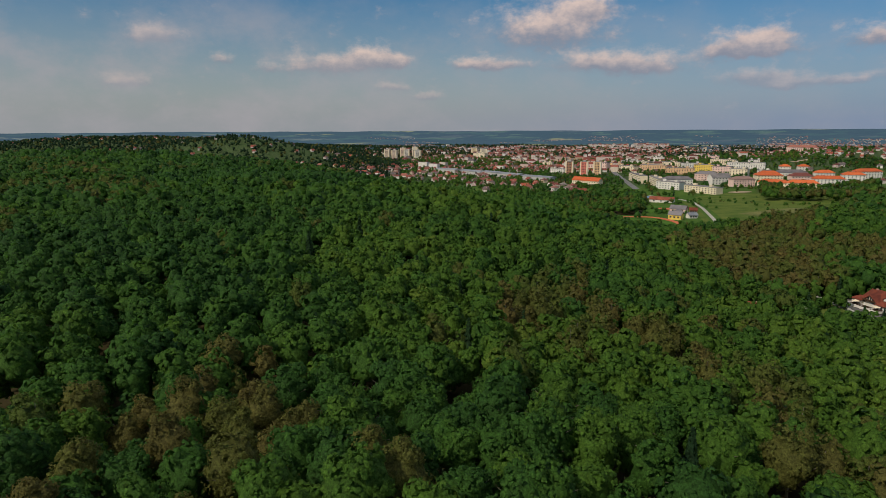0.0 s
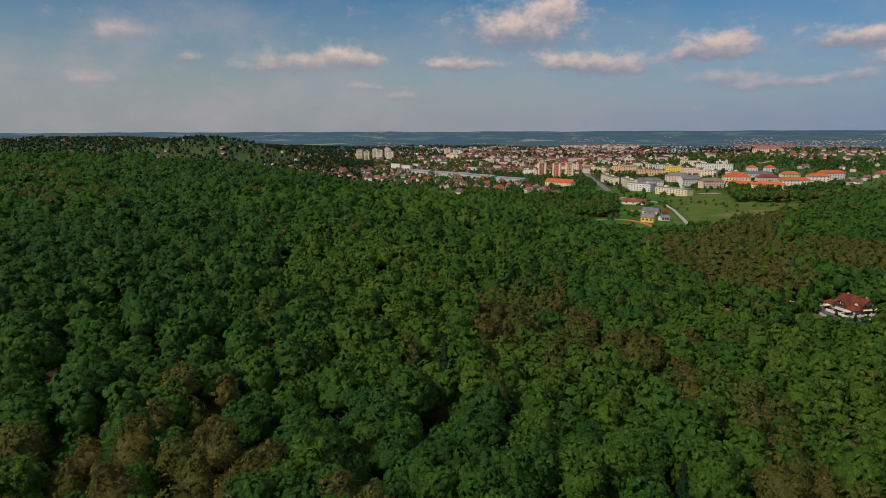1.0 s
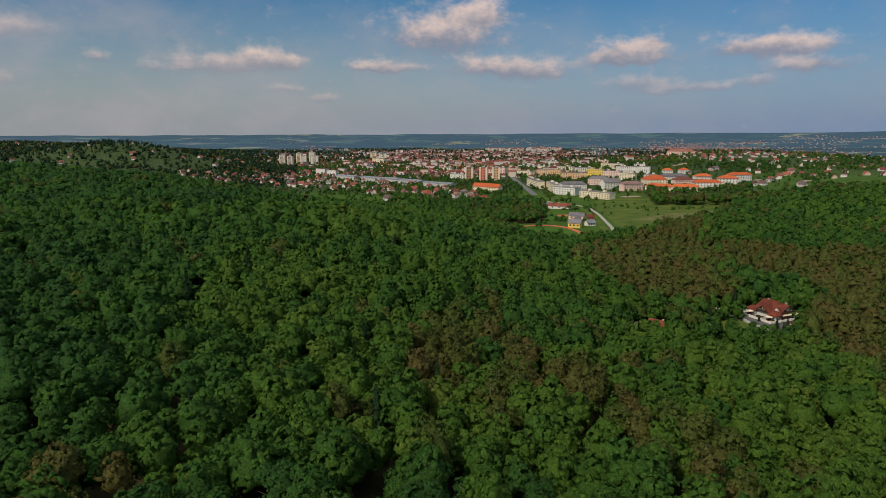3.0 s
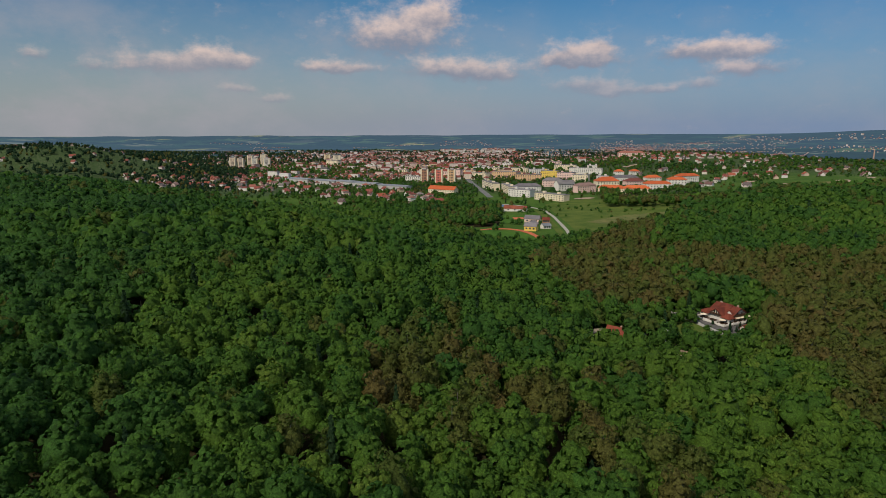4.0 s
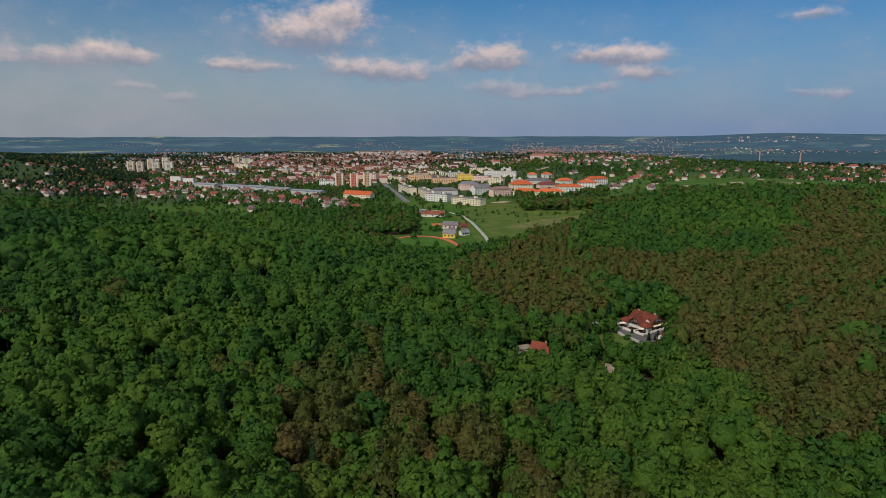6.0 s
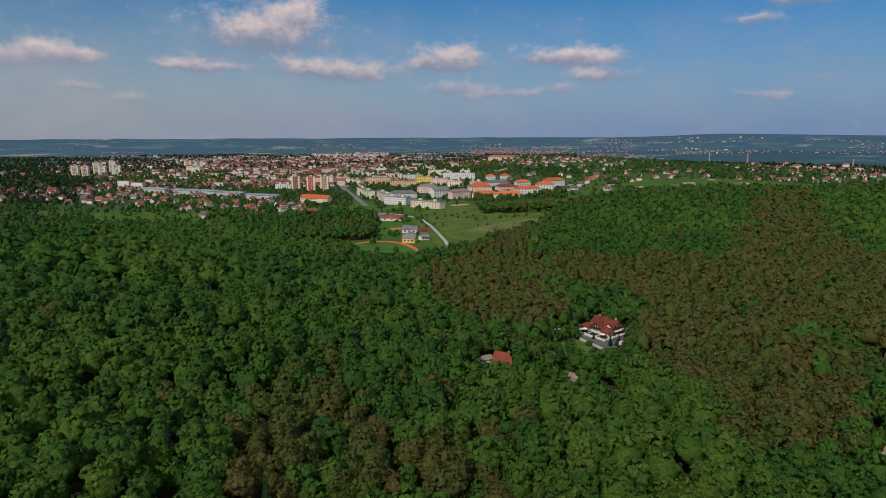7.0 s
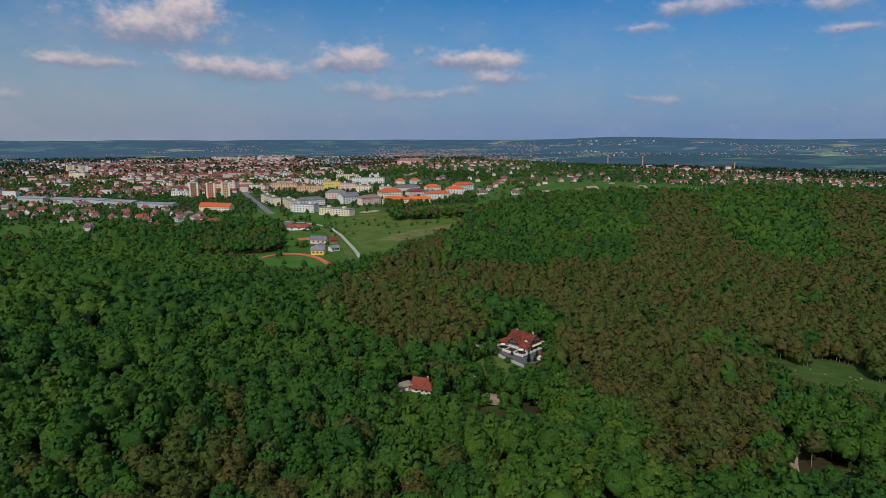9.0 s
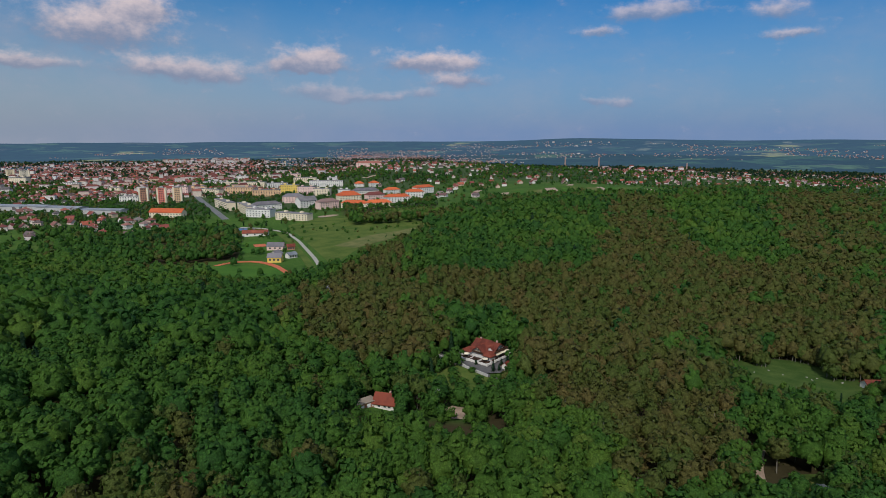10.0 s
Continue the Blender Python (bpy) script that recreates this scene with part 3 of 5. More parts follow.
def crown(kind, detail, seed):
    """One crown: corners, triangles and shading normals of its dense heart, its leaf heads and sprays."""
    rng = np.random.default_rng(seed * 31 + detail)
    width, tall, base, lumps = SHAPES[kind]
    heads, head_size, sides, count, size, fine = CROWNS[kind][detail]
    way, tris = ball(fine, seed)
    pieces = []
    if kind == "conifer":
        quad = conifer_clumps(rng, count, size, width, tall, base)
        leaf = np.stack([quad[:, 0] * 1.1 - quad[:, 3] * 0.1, quad[:, 1], quad[:, 2] * 0.6 + quad[:, 3] * 0.4], 1)
        pieces.append((leaf, dome_normals(kind, leaf, 0.75), np.array([(0, 1, 2)])))
        slim = (0.25 + 1.0 - 0.5 * (way[:, 2:] + 1)) * width * 0.62 * rng.uniform(0.85, 1.1, (len(way), 1))
        heart = np.concatenate([way[:, :2] * slim, base - 0.8 + tall * 0.48 * (1 + way[:, 2:])], 1)
    else:
        width, tall = width * rng.uniform(0.88, 1.1), tall * rng.uniform(0.9, 1.1)
        centre, girth = crown_lumps(rng, width, tall, base, lumps)
        middle = np.array([0.0, 0.0, base + tall * 0.35])
        pieces.append(leaf_knobs(rng, head_size, sides, *on_lumps(rng, heads, centre, girth, 0.84, 1.02), middle))
        if count:
            pieces.append((*crown_sprays(rng, count, size, *on_lumps(rng, count, centre, girth, 0.95, 1.2), middle), np.array([(0, 1, 2)])))
        # the heart reaches out to the farthest bough in every direction
        off = centre - middle
        along = way @ off.T
        inside = girth[None] ** 2 - ((off ** 2).sum(1)[None] - along ** 2)
        reach = np.where(inside > 0, along + np.sqrt(np.maximum(inside, 0)), 0.0)
        reach = np.maximum(reach.max(1), width * 0.5) * (0.93 if detail < 3 else 0.97)
        heart = middle + way * reach[:, None]
    low = heart[tris][:, :, 2].mean(1) < base + tall * (0.10 if detail < 2 else 0.22)
    tris = tris[~low]
    used, back = np.unique(tris, return_inverse=True)
    verts, faces, normals = [heart[used]], [back.reshape(-1, 3)], [way[used]]
    base = len(used)
    for corner, normal, face in pieces:
        n, m = corner.shape[:2]
        verts.append(corner.reshape(-1, 3))
        normals.append(normal.reshape(-1, 3))
        faces.append((face[None] + base + (np.arange(n) * m)[:, None, None]).reshape(-1, 3))
        base += n * m
    return np.concatenate(verts), np.concatenate(faces), np.concatenate(normals)


def leafy_mesh(name, batches, mat):
    """One mesh of many copies; batches of (verts, tris, normals, x, y, z, scale, turn, tone)."""
    all_v, all_t, all_n, tones, base = [], [], [], [], 0
    for verts, tris, facing, x, y, z, scale, turn, tone in batches:
        n = len(x)
        if not n:
            continue
        c, s = np.cos(turn)[:, None], np.sin(turn)[:, None]
        px, py = verts[None, :, 0] * c - verts[None, :, 1] * s, verts[None, :, 0] * s + verts[None, :, 1] * c
        out = np.stack([px, py, np.broadcast_to(verts[None, :, 2], px.shape)], -1) * scale[:, None, None] + np.stack([x, y, z], -1)[:, None]
        all_v.append(out.reshape(-1, 3))
        nx, ny = facing[None, :, 0] * c - facing[None, :, 1] * s, facing[None, :, 0] * s + facing[None, :, 1] * c
        all_n.append(np.stack([nx, ny, np.broadcast_to(facing[None, :, 2], nx.shape)], -1).reshape(-1, 3))
        all_t.append((tris[None] + base + (np.arange(n) * len(verts))[:, None, None]).reshape(-1, 3))
        tones.append(np.repeat(tone, len(tris)))
        base += n * len(verts)
    v, t = np.concatenate(all_v), np.concatenate(all_t)
    mesh = bpy.data.meshes.new(name)
    mesh.vertices.add(len(v))
    mesh.vertices.foreach_set("co", v.reshape(-1).astype(np.float32))
    mesh.loops.add(len(t) * 3)
    mesh.loops.foreach_set("vertex_index", t.reshape(-1).astype(np.int32))
    mesh.polygons.add(len(t))
    mesh.polygons.foreach_set("loop_start", np.arange(0, len(t) * 3, 3, dtype=np.int32))
    mesh.polygons.foreach_set("use_smooth", np.ones(len(t), bool))
    set_normals(mesh, np.concatenate(all_n))
    mesh.materials.append(mat)
    layer = mesh.attributes.new("tone", "FLOAT", "FACE")
    layer.data.foreach_set("value", np.concatenate(tones).astype(np.float32))
    mesh.update(calc_edges=True)
    return mesh


def tree_batches(kind, detail, x, y, z, scale, turn, tone, variants=6):
    """Crowns for a set of trees, by variant."""
    batches = []
    for v in range(variants):
        some = slice(v, None, variants)
        batches.append((*crown(kind, detail, 50 + v), x[some], y[some], z[some], scale[some], turn[some], tone[some]))
    return batches


def scatter_woods():
    """Trees on a jittered lattice over the woods that the flight overlooks."""
    step = 6.2
    gx, gy = np.meshgrid(np.arange(-880, 1060, step), np.arange(-60, 850, step * 0.88))
    gx = gx + (np.arange(gx.shape[0]) % 2)[:, None] * step * 0.5
    x, y = gx.ravel() + dice.uniform(-2.1, 2.1, gx.size), gy.ravel() + dice.uniform(-2.1, 2.1, gx.size)
    az, r = np.degrees(np.arctan2(x - 5, y + 15)), np.hypot(x, y)
    seen = ((az > -43) & (az < 77)) | (r < 60)
    keep = wooded(x, y) & seen & (dice.uniform(0, 1, x.size) > np.where(r > 620, 0.36, 0.05))
    x, y = x[keep], y[keep]
    # low growth round the rims of the clearings
    rim = [(cx, cy, r + 2.0) for cx, cy, r in RIMS]
    ring = [(cx + (r + k % 3) * math.cos(k * 2.4), cy + (r + k % 3) * math.sin(k * 2.4)) for cx, cy, r in rim for k in range(int(r * 3.4))]
    ring = np.array([p for p in ring if all(math.hypot(p[0] - cx, p[1] - cy) > r * 0.92 for cx, cy, r in CLEARINGS)])
    return np.append(x, ring[:, 0]), np.append(y, ring[:, 1]), len(ring)


RIMS = [(188, 250, 17), (115, 225, 7), (138, 209, 7), (290, 182, 14), (318, 174, 14), (280, 168, 12), (314, 140, 10), (162, 236, 12)]
tree_x, tree_y, rim_count = scatter_woods()
tree_z = height(tree_x, tree_y)
tree_z -= 1.3 * np.abs(dice.normal(0, 1, tree_x.size)).clip(0, 2)
tree_z[-rim_count:] -= 0.8
# budding brown stands in the hollow and on the eastern slope, fresh green on the western hill
# share of budding trees, lift of the leaf tone, plan corners
STANDS = [
    (0.42, 0, [(-360, 446), (-330, 480), (-114, 241), (-154, 245), (-246, 298)]),
    (0.88, -0.1, [(139, 376), (176, 398), (252, 471), (308, 470), (342, 344), (423, 340), (470, 335), (459, 279), (493, 254), (616, 232), (427, 170), (323, 152), (289, 188), (279, 211), (242, 208), (200, 215), (218, 253), (227, 279), (212, 310), (142, 248), (119, 244), (110, 267), (116, 317)]),
    (0.2, 0.0, [(234, 406), (359, 543), (536, 620), (722, 587), (541, 413), (354, 356), (276, 362)]),
    (0.88, -0.1, [(693, 574), (730, 537), (513, 362), (484, 302), (422, 303), (362, 335), (493, 438)]),
    (0.02, 0.05, [(700, 517), (827, 441), (658, 342), (507, 264), (490, 311), (513, 362)]),
    (0.88, -0.1, [(874, 456), (1127, 397), (427, 170), (388, 206), (493, 254), (660, 340)]),
    (0.15, -0.1, [(203, 293), (227, 279), (198, 236), (181, 229), (182, 265)]),
    (0.92, -0.1, [(212, 247), (242, 208), (249, 184), (212, 157), (166, 120), (153, 110), (135, 120), (149, 141), (159, 165), (166, 195)]),
    (0.66, 0, [(13, 185), (47, 190), (67, 173), (81, 165), (89, 149), (63, 118), (47, 124), (30, 102), (18, 120), (11, 153)]),
    (0.78, 0, [(11, 157), (28, 187), (58, 197), (87, 172), (95, 152), (61, 129), (40, 128), (20, 118), (13, 130)]),
    (0.7, 0, [(56, 101), (74, 115), (74, 94), (52, 63), (42, 64)]),
    (0.78, 0, [(-53, 81), (-43, 91), (-22, 76), (-18, 60), (-26, 54), (-22, 43), (-38, 42), (-40, 51)]),
    (0.04, 0.25, [(88, 205), (133, 209), (154, 180), (158, 156), (139, 125), (130, 108), (114, 96), (81, 99), (84, 128), (92, 152), (76, 174)]),
    (0.03, 0.25, [(58, 160), (73, 185), (89, 197), (112, 189), (156, 201), (166, 195), (159, 165), (149, 141), (134, 120)]),
    (0.4, 0, [(30, 173), (40, 203), (50, 207), (62, 186), (59, 160)]),
    (0.45, -0.1, [(90, 671), (182, 784), (229, 737), (164, 527), (110, 530)]),
    (0.3, 0, [(153, 110), (210, 146), (260, 117), (182, 93)]),
]
edge_x = tree_x + 22 * (patches(tree_x, tree_y, 17, 61) - 0.5) + dice.normal(0, 3.0, tree_x.size)
edge_y = tree_y + 22 * (patches(tree_x, tree_y, 17, 62) - 0.5) + dice.normal(0, 3.0, tree_x.size)
bias, lift = 0.13 + 0.30 * smooth((tree_x - 190) / 60), np.zeros(tree_x.size)
for share, tone_lift, corners in STANDS:
    inside = within(edge_x, edge_y, corners)
    bias, lift = np.where(inside, share, bias), np.where(inside, tone_lift, lift)
stand = 0.55 * patches(tree_x, tree_y, 34, 12) + 0.45 * patches(tree_x, tree_y, 13, 14)
tree_brown = 0.5 * stand + 0.5 * dice.uniform(0, 1, tree_x.size) < 0.12 + 0.72 * bias
tree_conifer = (dice.uniform(0, 1, tree_x.size) < 0.012) & ~tree_brown
tree_tone = np.clip(0.15 + 0.45 * patches(tree_x, tree_y, 42, 21) + 0.4 * dice.normal(0.42, 0.3, tree_x.size), 0.02, 0.98)
tree_scale = dice.uniform(0.78, 1.20, tree_x.size) * (0.9 + 0.2 * patches(tree_x, tree_y, 60, 31))
tree_scale *= 1 - 0.22 * smooth((tree_x - 85) / 30) * smooth((270 - tree_x) / 40) * smooth((tree_y - 330) / 40)
tree_scale *= np.where(np.hypot(tree_x, tree_y) > 620, 1.18, np.where(np.hypot(tree_x, tree_y) > 280, 1.06, 1.0))
for low_x, low_y, low_r, cut in ((162, 232, 32, 0.62), (106, 206, 22, 0.60), (126, 190, 28, 0.62), (274, 148, 44, 0.66), (168, 112, 12, 0.5), (184, 112, 9, 0.55), (455, 735, 130, 0.72), (120, 660, 100, 0.30), (140, 440, 46, 0.45)):
    tree_scale *= 1 - cut * smooth(1.4 * (1 - np.hypot(tree_x - low_x, tree_y - low_y) / low_r))
tree_scale[-rim_count:] *= dice.uniform(0.42, 0.66, rim_count) / 0.8
tree_turn = dice.uniform(0, 6.28, tree_x.size)
tree_tone = np.clip(tree_tone + lift, 0.02, 0.98)
tree_tone = np.where(tree_brown, np.clip(0.95 - 0.46 * bias + dice.normal(0.0, 0.28, tree_x.size), 0, 1), tree_tone)
tree_tone = np.clip(tree_tone - 0.28 * smooth((-15 - tree_x) / 60) * ~tree_brown, 0.02, 0.98)
tree_far = np.hypot(tree_x - 5, tree_y - 15)
nearest = np.argsort(tree_far + 400 * (np.abs(np.degrees(np.arctan2(tree_x, tree_y + 25)) - 12) > 60))
near_tree = np.zeros(tree_x.size, bool)
near_tree[nearest[:300]] = True


def stems_mass(mask):
    """Pale stems of the budding stands, joined."""
    ids = np.flatnonzero(mask)
    sides = np.array([(1, 0), (-0.5, 0.87), (-0.5, -0.87)])
    verts, faces = [], []
    for n, i in enumerate(ids):
        tall, lean = 11.5 * tree_scale[i], dice.normal(0, 0.5, 2)
        for z, r, k in ((-0.5, 0.2, 0.0), (tall, 0.06, 1.0)):
            for sx, sy in sides:
                verts.append((tree_x[i] + sx * r + lean[0] * k, tree_y[i] + sy * r + lean[1] * k, tree_z[i] + z))
        b = n * 6
        faces += [(b, b + 1, b + 4, b + 3), (b + 1, b + 2, b + 5, b + 4), (b + 2, b, b + 3, b + 5)]
    tagged(new("tree_stems", link_mesh("tree_stems", verts, faces, PALE_BARK)), "slender pale stems of half-bare budding trees", "tree trunks", kind="stuff")


def build_woods():
    green, brown, dark = ~tree_brown & ~tree_conifer & ~near_tree, tree_brown & ~near_tree, tree_conifer & ~near_tree
    bounds = (0, 145, 265, 560, 9999)
    for kind, mask, leafy, name, label in (
            ("green", green, WOOD_GREEN, "broadleaf_forest", "dense fresh green broadleaf forest in spring leaf"),
            ("brown", brown, WOOD_BROWN, "budding_forest", "olive-brown budding forest, half bare, on the slopes"),
            ("conifer", dark, WOOD_DARK, "conifer_stands", "scattered dark conifers among the broadleaf trees")):
        batches = []
        for detail in (1, 2, 3, 4):
            m = mask & (tree_far >= bounds[detail - 1]) & (tree_far < bounds[detail])
            batches += tree_batches(kind, detail, tree_x[m], tree_y[m], tree_z[m], tree_scale[m], tree_turn[m], tree_tone[m])
        tagged(new(name, leafy_mesh(name, batches, leafy)), label, "forest", kind="stuff")
    stems_mass(brown & (tree_far < 420))


def crown_mesh(leaves, mat):
    verts, tris, normals = leaves
    mesh = link_mesh("crown", verts.tolist(), tris.tolist(), mat, True)
    set_normals(mesh, normals)
    return mesh


def tree_thing(kind, seed, x, y, z, scale, turn, tone_mat, bark, label, name="tree", group="nearest forest trees"):
    """One tree: trunk with limbs, crown of leaf clumps."""
    key = (kind, seed)
    if key not in TREE_MESHES:
        rng = np.random.default_rng(seed + 900)
        width, tall, base = SHAPES[kind][:3]
        verts, faces = limbs(rng, base + tall * 0.8, width, 7 if kind != "conifer" else 0, 0.28)
        trunk = link_mesh("trunk", verts.tolist(), faces, bark, True)
        TREE_MESHES[key] = (trunk, crown_mesh(crown(kind, 0, seed), tone_mat))
    trunk, leaves = TREE_MESHES[key]
    top = tagged(new(name), label, "tree", group)
    top.matrix_world = Matrix.Translation((x, y, z)) @ Matrix.Rotation(turn, 4, "Z") @ Matrix.Diagonal((scale, scale, scale, 1))
    for part_name, mesh in (("trunk", trunk), ("crown", leaves)):
        new(part_name, mesh).parent = top


TREE_MESHES = {}


def build_near_trees():
    for i in np.flatnonzero(near_tree):
        place = (tree_x[i], tree_y[i], tree_z[i], tree_scale[i], tree_turn[i])
        if tree_brown[i]:
            tree_thing("brown", 200 + int(i) % 4, *place, LEAF_BROWN, PALE_BARK, "half-bare budding tree with olive-brown twigs and pale trunk", "budding_tree")
        elif tree_conifer[i]:
            tree_thing("conifer", 300 + int(i) % 2, *place, LEAF_DARK, BARK, "dark green pointed conifer among broadleaf trees", "conifer_tree")
        else:
            tree_thing("green", 100 + int(i) % 6, *place, LEAF, BARK, "tall broadleaf tree with fresh green spring leaves", "broadleaf_tree")


build_woods()
build_near_trees()

# ---- building parts ----
def part(name, mesh, parent, label="", at=None):
    """A mesh object under a thing or under one of its parts."""
    if isinstance(mesh, bmesh.types.BMesh):
        data = bpy.data.meshes.new(name)
        mesh.to_mesh(data)
        mesh.free()
        mesh = data
    ob = new(name, mesh)
    ob.parent = parent
    if at is not None:
        ob.matrix_local = at
    return tagged(ob, label) if label else ob


def thing(name, label, category, at, group="", kind=""):
    ob = tagged(new(name), label, category, group, kind)
    ob.matrix_world = at
    return ob


def solid(verts, faces, mat, bevel=0.0):
    """A mesh from corners and faces, with its edges eased."""
    bm = bmesh.new()
    vs = [bm.verts.new(v) for v in verts]
    for f in faces:
        bm.faces.new([vs[i] for i in f])
    bmesh.ops.recalc_face_normals(bm, faces=bm.faces)
    if bevel:
        bmesh.ops.bevel(bm, geom=bm.edges[:], offset=bevel, segments=1, affect="EDGES")
    data = bpy.data.meshes.new("solid")
    bm.to_mesh(data)
    bm.free()
    data.materials.append(mat)
    return data


CUBE = [(0, 1, 3, 2), (4, 6, 7, 5), (0, 4, 5, 1), (2, 3, 7, 6), (0, 2, 6, 4), (1, 5, 7, 3)]


def block(x0, x1, y0, y1, z0, z1, mat, bevel=0.0):
    return solid([(x, y, z) for x in (x0, x1) for y in (y0, y1) for z in (z0, z1)], CUBE, mat, bevel)


def gable_walls(w, d, h, rise, mat):
    """Walls with two pointed ends; the ridge runs along x."""
    a, b = w / 2, d / 2
    verts = [(-a, -b, -1), (a, -b, -1), (a, b, -1), (-a, b, -1), (-a, -b, h), (a, -b, h), (a, b, h), (-a, b, h), (-a, 0, h + rise), (a, 0, h + rise)]
    return solid(verts, [(0, 3, 2, 1), (0, 1, 5, 4), (2, 3, 7, 6), (1, 2, 6, 9, 5), (3, 0, 4, 8, 7), (4, 5, 9, 8), (6, 7, 8, 9)], mat)


def gable_roof(w, d, h, rise, mat, over=0.5, thick=0.22):
    """A pitched slab roof with eaves and verges, ridge along x."""
    a, b = w / 2 + over, d / 2
    drop = rise * over / b
    section = [(-b - over, h - drop), (0, h + rise), (b + over, h - drop), (b + over, h - drop + thick), (0, h + rise + thick * 1.2), (-b - over, h - drop + thick)]
    verts = [(x, y, z) for x in (-a, a) for y, z in section]
    faces = [(0, 1, 4, 5), (1, 2, 3, 4), (6, 11, 10, 7), (7, 10, 9, 8)]
    faces += [(i, (i + 1) % 6, (i + 1) % 6 + 6, i + 6) for i in range(6)]
    return solid(verts, faces, mat)


def hip_roof(w, d, h, rise, mat, over=0.5, ridge=None, thick=0.2):
    """A hipped roof on a shallow eaves board."""
    a, b = w / 2 + over, d / 2 + over
    r = (max(w - d, 0) / 2 if ridge is None else ridge / 2)
    verts = [(-a, -b, h), (a, -b, h), (a, b, h), (-a, b, h), (-a, -b, h + thick), (a, -b, h + thick), (a, b, h + thick), (-a, b, h + thick), (-r, 0, h + rise), (r + 0.01, 0, h + rise)]
    return solid(verts, [(0, 3, 2, 1), (0, 1, 5, 4), (1, 2, 6, 5), (2, 3, 7, 6), (3, 0, 4, 7), (4, 5, 9, 8), (5, 6, 9), (6, 7, 8, 9), (7, 4, 8)], mat)


# ---- town houses: a few shapes, many houses ----
def house_kit():
    kits = []
    for w, d, h, rise, kind in ((10, 8.5, 3.4, 3.6, "gable"), (9, 8.0, 4.6, 2.8, "hip"), (12, 8, 3.0, 3.6, "gable"), (9.5, 9, 4.8, 3.2, "hip"), (8, 7, 3.2, 3.2, "gable")):
        walls = gable_walls(w, d, h, rise, HOUSE_WALL) if kind == "gable" else block(-w / 2, w / 2, -d / 2, d / 2, -1, h, HOUSE_WALL)
        roof = gable_roof(w, d, h, rise, HOUSE_ROOF) if kind == "gable" else hip_roof(w, d, h, rise, HOUSE_ROOF)
        stack = block(-0.35, 0.35, -0.35, 0.35, 0, 1.8, CHIMNEY_STACK)
        pane = block(-0.65, 0.65, -0.04, 0.04, -0.7, 0.7, DARK_GLASS)
        kits.append((w, d, h, rise, walls, roof, stack, pane))
    return kits


HOUSES = house_kit()
TAKEN = []


def free_spot(x, y, gap):
    for tx, ty, tr in TAKEN:
        if abs(tx - x) < gap + tr and abs(ty - y) < gap + tr and (tx - x) ** 2 + (ty - y) ** 2 < (gap + tr) ** 2:
            return False
    return True


def town_house(x, y, turn, shape, windows=True):
    w, d, h, rise, walls, roof, stack, pane = HOUSES[shape]
    TAKEN.append((x, y, 6.5))
    ob = thing("house", "small tiled-roof house with plastered walls among gardens", "house", pose(x, y, float(height(x, y)), 0, 0, turn), "houses at the edge of town")
    part("wall", walls, ob)
    part("roof", roof, ob)
    part("chimney", stack, ob, at=pose(w * 0.22, 0.8, h + rise * 0.75))
    if windows:
        for k in (-0.28, 0.28):
            part("window", pane, ob, at=pose(w * k, -d / 2 - 0.03, h * 0.55))


BLOCK_COLOURS = {
    "white": (WHITE_WALL, BLOCK_ROOF, "white plastered apartment block with a flat roof"),
    "pink": (PINK_WALL, GREY_ROOF, "pink plastered apartment block in the town"),
    "cream": (CREAM_WALL, BLOCK_ROOF, "cream plastered apartment block with a flat roof"),
    "brown": (OCHRE_PANEL, BLOCK_ROOF, "tan panel apartment block with a flat roof"),
    "ochre": (OCHRE_PANEL, BLOCK_ROOF, "ochre panel apartment block with a flat roof"),
    "yellow": (YELLOW_WALL, BLOCK_ROOF, "yellow plastered apartment block with a flat roof"),
    "grey": (WHITE_WALL, GREY_ROOF, "white apartment block under a grey hipped roof"),
    "orange": (CREAM_WALL, ORANGE_TILE, "cream building under a bright orange tiled roof"),
    "pinkred": (PINK_WALL, HOUSE_ROOF, "pink apartment block under a tiled roof"),
    "whitered": (WHITE_WALL, ORANGE_TILE, "white apartment block with orange tiled roof"),
    "hall": (CREAM_WALL, ORANGE_TILE, "long cream hall with a bright red-orange roof"),
    "greyblue": (CONCRETE, BLOCK_ROOF, "grey concrete tower block among trees"),
}
# x, y, width, depth, height, turn, roof, colour
BLOCKS_NEAR = [
    (187, 1190, 32, 12, 11, -37, "flat", "white"), (281, 1231, 28, 14, 20, -42, "flat", "pink"), (325, 1207, 51, 12, 12, -60, "flat", "cream"),
    (282, 974, 74, 12, 15, -92, "flat", "cream"), (290, 898, 66, 12, 15, -96, "flat", "cream"), (371, 1180, 50, 13, 15, -33, "flat", "brown"),
    (395, 1106, 49, 13, 14, -22, "flat", "ochre"), (452, 1140, 34, 13, 17, -40, "flat", "yellow"), (463, 1085, 32, 13, 17, -40, "flat", "pink"),
    (395, 985, 33, 14, 13, -28, "hip", "pink"), (385, 910, 29, 15, 14, 8, "gable", "white"),
]
